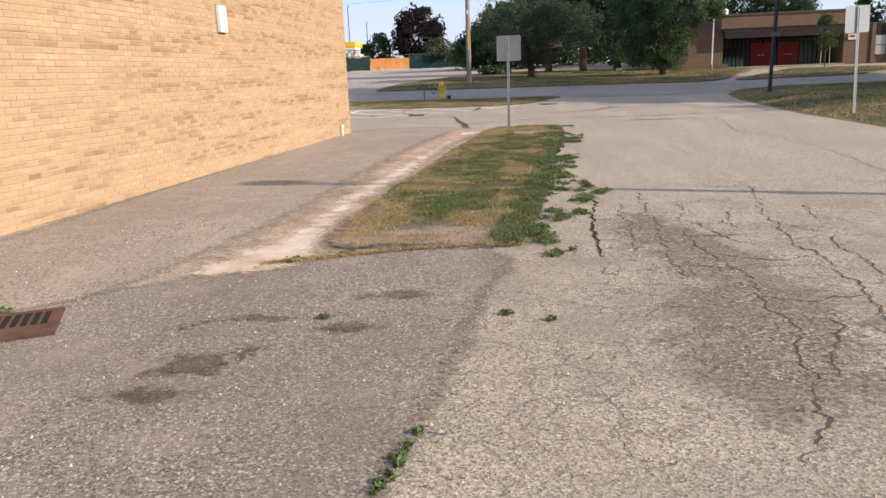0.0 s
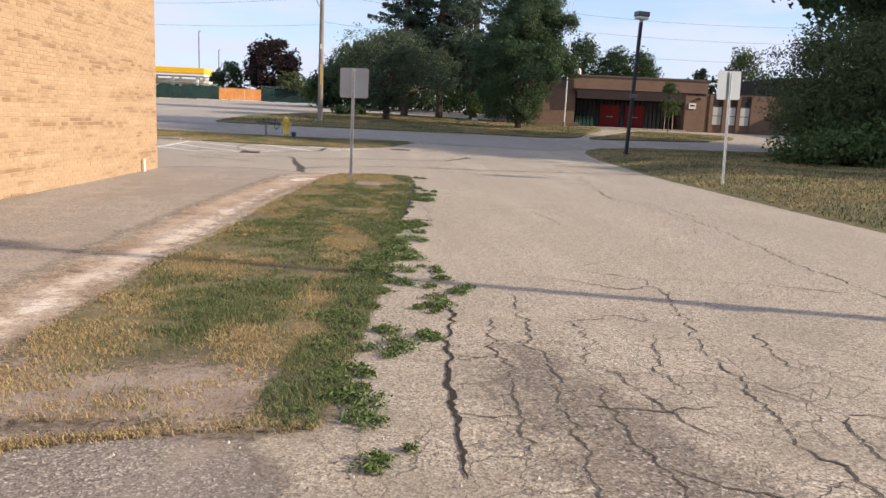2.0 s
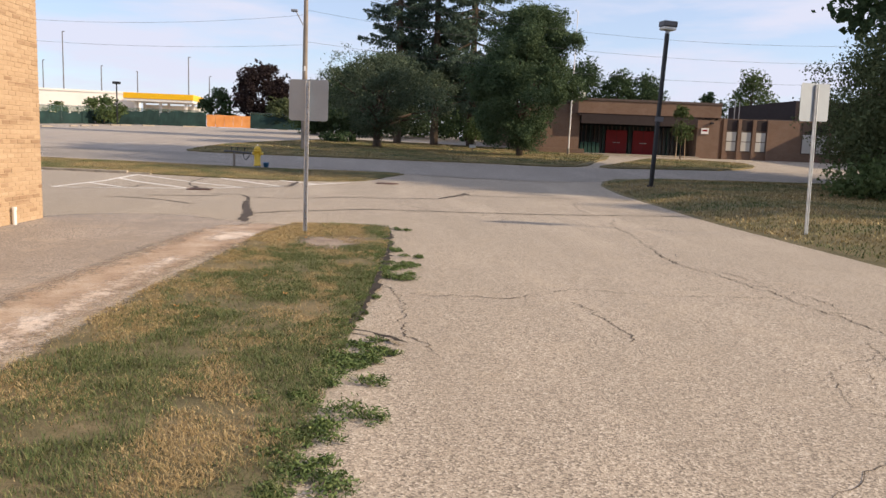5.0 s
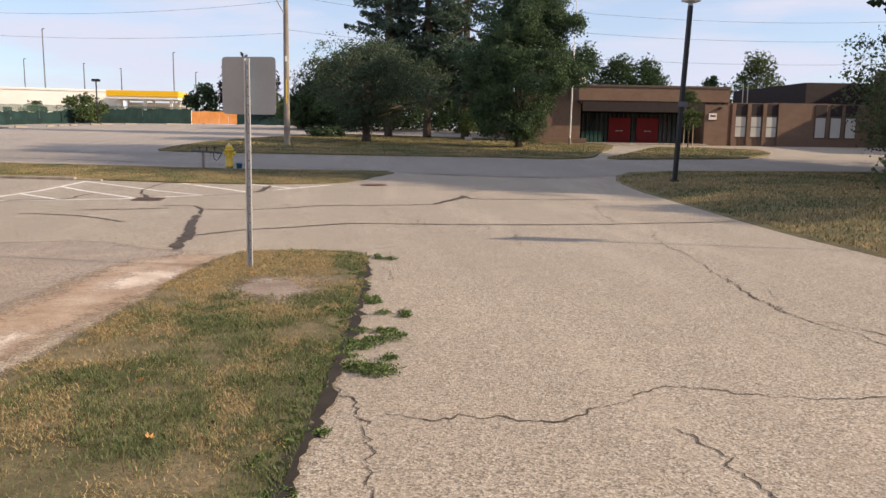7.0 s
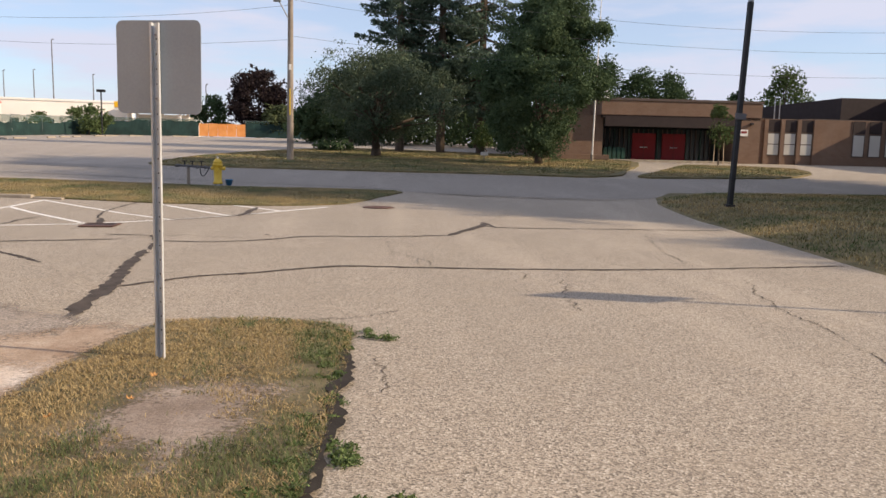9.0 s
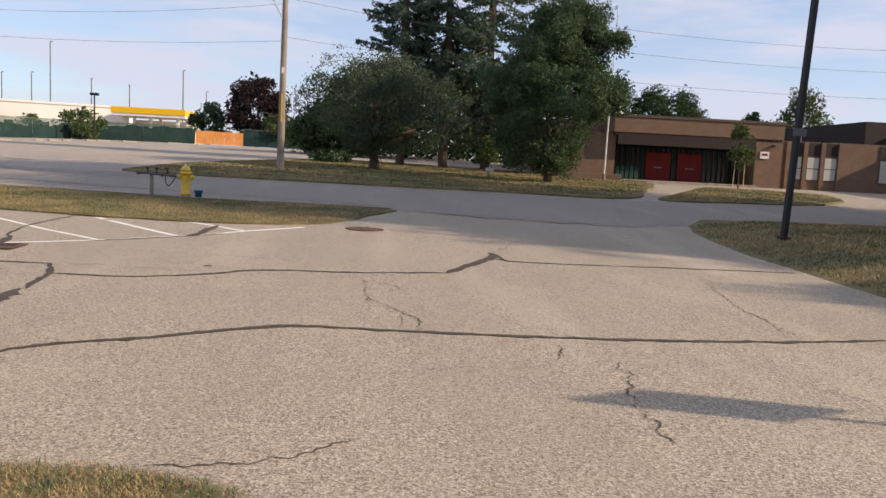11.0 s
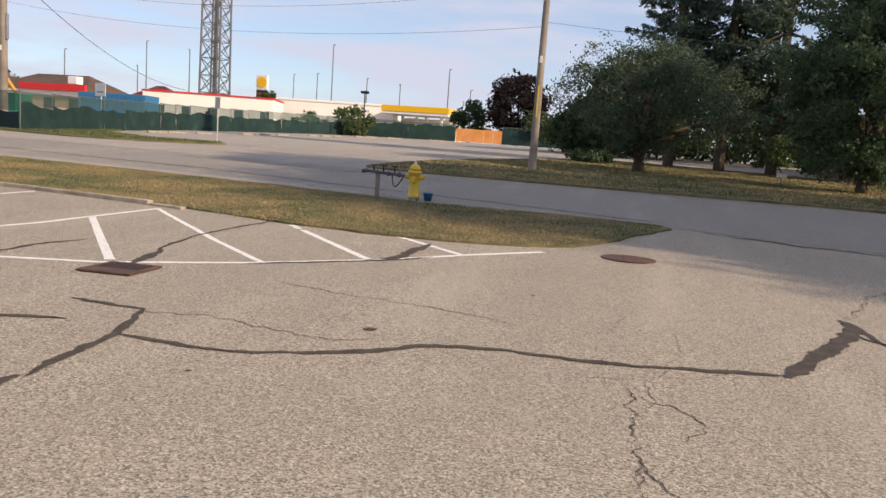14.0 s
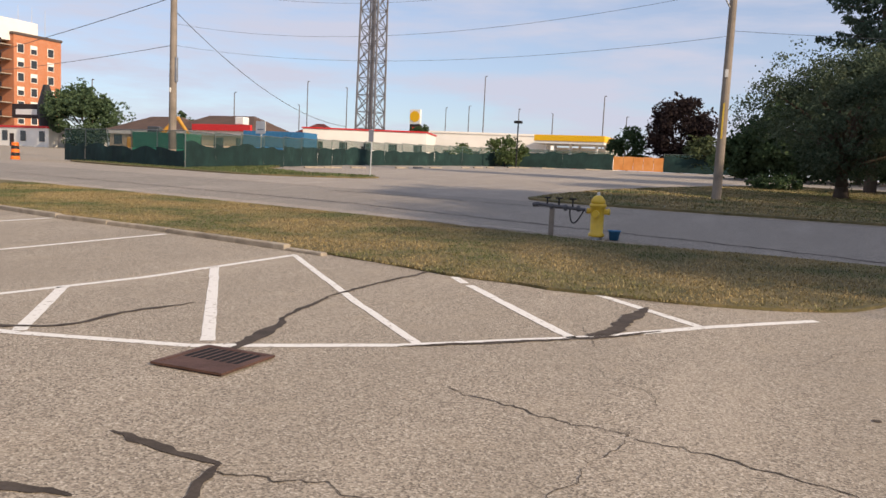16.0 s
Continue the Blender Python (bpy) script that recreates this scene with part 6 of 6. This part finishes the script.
rs = np.random.RandomState(11)
N = 620000
px_, py_ = rs.uniform(-0.3, 3.4, N), rs.uniform(7.4, 22.8, N)
k = inside(px_, py_, STRIP)
px_, py_ = px_[k], py_[k]
left = np.interp(py_, [7.7, 10, 14, 17, 19, 21, 22.5], [-0.05, 0.05, 0.4, 0.66, 0.93, 1.13, 1.5])
right = np.interp(py_, [7.7, 9.3, 11.2, 15, 17.3, 19.6, 22.2], [1.8, 2.0, 2.2, 2.55, 2.78, 3.0, 3.12])
u_ = (px_ - left) / (right - left)
f_ = field(px_ * 1.3, py_ * 0.5, 1.5, 3)
dryness = 0.17 + 1.3 * f_ + 0.75 * np.clip(1 - u_ / 0.42, 0, 1) + 1.1 * np.clip((9.8 - py_) / 2.0, 0, 1) * (u_ < 0.8) + 1.0 * np.clip((py_ - 18.6) / 1.6, 0, 1) - 0.5 * (u_ > 0.85) + 0.7 * np.exp(-((u_ - 0.72) / 0.10) ** 2) * np.clip(f_ + 0.45, 0, 1)
bald = 1.25 * field(px_, py_, 1.6, 8) + 0.6 * field(px_, py_, 6.0, 4) + 0.9 * np.clip(1 - u_ / 0.15, 0, 1) + 0.75 * np.clip((8.9 - py_) / 1.2, 0, 1) * (u_ < 0.8)
spot = np.exp(-(((px_ - 2.2) / 0.48) ** 2 + ((py_ - 20.0) / 0.75) ** 2)) * (1 + 1.1 * field(px_, py_, 3.5, 9))
keep = (rs.uniform(0, 1, len(px_)) > np.clip(bald * 1.1, 0, 0.92)) & (rs.uniform(0, 0.8, len(px_)) > spot)
px_, py_, dryness, u_ = px_[keep], py_[keep], dryness[keep], u_[keep]
isdry = dryness + 0.55 * field(px_, py_, 5.0, 5) + rs.normal(0, 0.38, len(px_)) > 0.50
zz = np.full(len(px_), 0.028)
blades("turf_green", px_[~isdry], py_[~isdry], zz[~isdry], 0.027 * (1 + 0.8 * field(px_[~isdry], py_[~isdry], 5.0, 6)), 0.0034, M_GRASS, "uneven green turf blades on the strip", rs, 1.2)
blades("turf_dry", px_[isdry], py_[isdry], zz[isdry], 0.017, 0.0034, M_DRY, "sunburnt straw coloured turf on the strip", rs, 1.9)

# weeds sprawling over the asphalt edge
wx, wy, wr = [], [], []
for y0 in np.arange(7.8, 22.0, 0.2):
    e0 = float(np.interp(y0, [7.7, 9.3, 11.2, 15, 17.3, 19.6, 22.2], [1.78, 1.95, 2.15, 2.5, 2.75, 3.0, 3.1]))
    wx.append(e0 - 0.05 + rs.normal(0, 0.08)), wy.append(y0 + rs.uniform(-0.1, 0.1)), wr.append(rs.uniform(0.05, 0.21) * (1.0 if y0 < 15 else 0.55))
for c in ((3.12, 17.88, 0.17), (3.08, 17.2, 0.2), (3.04, 19.5, 0.1), (3.22, 21.9, 0.14), (3.2, 18.2, 0.12), (2.63, 14.0, 0.17), (2.5, 12.9, 0.2), (2.45, 11.8, 0.2), (2.65, 10.7, 0.17), (2.58, 10.1, 0.16), (2.42, 9.8, 0.13),
          (2.2, 8.9, 0.16), (1.93, 7.95, 0.19), (2.0, 7.35, 0.11), (3.28, 18.8, 0.10), (1.22, 4.15, 0.022), (1.2, 4.02, 0.03), (1.17, 3.9, 0.03), (1.16, 3.8, 0.022), (1.13, 3.7, 0.03), (1.1, 3.6, 0.02), (1.61, 5.78, 0.03), (1.87, 5.65, 0.025), (0.45, 5.73, 0.03), (-0.15, 7.25, 0.06), (0.3, 7.45, 0.05), (-1.9, 5.85, 0.12), (-1.75, 5.35, 0.1), (2.75, 14.3, 0.12), (2.62, 11.3, 0.12), (2.35, 9.2, 0.12)):
    wx.append(c[0]), wy.append(c[1]), wr.append(c[2])
P, sprouts = [], []
for a, b, r in zip(wx, wy, wr):
    sprouts += [(a + 0.55 * r * rs.normal(), b + 0.75 * r * rs.normal(), r * rs.uniform(0.3, 0.75)) for q in range(4)]
for a, b, r in sprouts:
    n = int(2600 * r)
    an, rr = rs.uniform(0, 2 * math.pi, n), r * np.sqrt(rs.uniform(0, 1, n)) * rs.uniform(0.6, 1.25, n)
    P.append(np.stack([a + rr * np.cos(an) * 1.05 * (1 + 0.35 * np.sin(3 * an + a * 9)), b + rr * np.sin(an) * (0.8 + 0.3 * np.cos(2 * an + b * 7)), 0.012 + np.abs(rs.normal(0, 0.2 * r + 0.008, n)) * np.clip(1 - 0.6 * rr / r, 0.2, 1)], 1))
weeds = leaf_mesh("weeds", np.concatenate(P), 0.009, M_WEED, None, rs, 0.25, 3.0)
tagged(weeds, "dark green sprawling weeds along the asphalt edge", "weeds", "", "stuff")


def lawn(name, poly, count, h, w, label, zf, seed, paint=None):
    r = np.random.RandomState(seed)
    xs, ys = [q[0] for q in poly], [q[1] for q in poly]
    x, y = r.uniform(min(xs), max(xs), count), r.uniform(min(ys), max(ys), count)
    q = inside(x, y, poly)
    x, y = x[q], y[q]
    z = np.array([zf(a, b) for a, b in zip(x, y)])
    return blades(name, x, y, z - 0.005, h, w, paint or M_MIXED, label, r, 0.9)


lawn("verge_grass", [(-22, 44.8), (-12.6, 43.15), (-6.5, 41.95), (-1, 40.45), (2, 40.35), (4.3, 39.85), (4.2, 38.8), (3.45, 36.95), (2.5, 35.4), (0.8, 34.92), (-1.5, 35.12), (-3, 35.52), (-5, 36.1), (-8, 36.75), (-11.3, 37.25), (-22, 39.45)], 270000, 0.034, 0.012, "short sunburnt grass on the hydrant verge", lambda a, b: ground_z(a, b) + 0.03, 21)
lawn("bank_grass", [(9.7, 8), (9.75, 16), (9.95, 20), (10.15, 24), (10.55, 28), (11.05, 31.5), (11.4, 35), (11.8, 37.2), (12.6, 39.0), (15, 40.5), (26, 40.8), (26, 14), (18, 8)], 150000, 0.06, 0.016, "uncut dry and green grass on the verge", bank_z, 22)
lawn("island_grass", TREE_ISL, 110000, 0.05, 0.035, "mown dry grass below the trees", lambda a, b: ground_z(a, b) + 0.08, 23)
lawn("school_grass", ISL2, 22000, 0.05, 0.035, "sunburnt grass before the school", lambda a, b: ground_z(a, b) + 0.08, 24)
lawn("lot_grass", LOT_ISL, 46000, 0.11, 0.03, "weedy grass by the construction fence", lambda a, b: ground_z(a, b) + 0.08, 25, M_GRASS)

# a thin line of grass along the front of the strip
tt = rs.uniform(0, 1, 5000)
fx = np.interp(tt, [0, 0.25, 0.55, 0.8, 1.0], [-0.35, 0.0, 0.6, 1.2, 1.75])
fy = np.interp(tt, [0, 0.25, 0.55, 0.8, 1.0], [7.18, 7.32, 7.55, 7.68, 7.72])
gappy = field(fx, fy, 4.0, 2) > -0.35
blades("front_grass", (fx + rs.normal(0, 0.02, 5000))[gappy], (fy + rs.normal(0, 0.03, 5000))[gappy], np.full(int(gappy.sum()), 0.012), 0.022, 0.005, M_DRY, "thin line of yellow grass in a seam", rs, 1.0)

# fallen leaves, litter and stones
M_FALLEN = blade_paint("fallen_leaf", ((0.0, (0.35, 0.10, 0.03)), (0.5, (0.40, 0.17, 0.05)), (1.0, (0.46, 0.27, 0.10))))
for i in range(9):
    yy = rs.uniform(8.2, 21.5)
    xx = float(np.interp(yy, [7.7, 14, 22], [0.7, 1.3, 2.2])) + rs.uniform(-0.6, 0.7)
    bm = bmesh.new()
    c = bm.verts.new((0, 0, 0.004))
    ring = [bm.verts.new((0.028 * (1.0 if q % 2 else 0.62) * math.cos(q * math.pi / 5), 0.028 * (1.0 if q % 2 else 0.62) * math.sin(q * math.pi / 5), 0.004 + 0.016 * (q % 2))) for q in range(10)]
    for q in range(10):
        bm.faces.new((c, ring[q], ring[(q + 1) % 10]))
    ob = part("fallen_leaf", bm, M_FALLEN)
    ob.matrix_world = pose(xx, yy, 0.05, rs.uniform(-20, 20), rs.uniform(-20, 20), rs.uniform(0, 360))
    tagged(ob, "curled orange fallen leaf on the turf", "leaf", "fallen leaves")
sv, sf = [], []
for i in range(2600):
    x, y = rs.uniform(-2.6, 3.0), rs.uniform(2.0, 9.5)
    if x > 1.5 and rs.rand() > 0.25:
        continue
    r = rs.uniform(0.004, 0.011)
    n = len(sv)
    a = rs.uniform(0, 6.28)
    for q in range(4):
        sv.append((x + r * math.cos(a + q * 1.57), y + r * math.sin(a + q * 1.57), 0.008))
    sv.append((x + 0.2 * r, y, 0.013 + r * 0.8))
    sf += [(n + q, n + (q + 1) % 4, n + 4) for q in range(4)]
tagged(raw("loose_stones", sv, sf, blade_paint("loose_stone", ((0.0, (0.13, 0.11, 0.10)), (0.5, (0.30, 0.26, 0.22)), (1.0, (0.55, 0.50, 0.44))))), "small loose stones scattered on the asphalt", "gravel", "", "stuff")

# single bricks of the wall's nearest stretch
v, f = brick_mesh(BX)
piece = bpy.data.meshes.new("brick")
piece.from_pydata(v, [], f)
piece.materials.append(M_BRICK1)
for x, out, z in singles:
    ob = new("brick", piece)
    ob.parent = hall
    ob.matrix_local = Matrix.Translation((x, out, z))
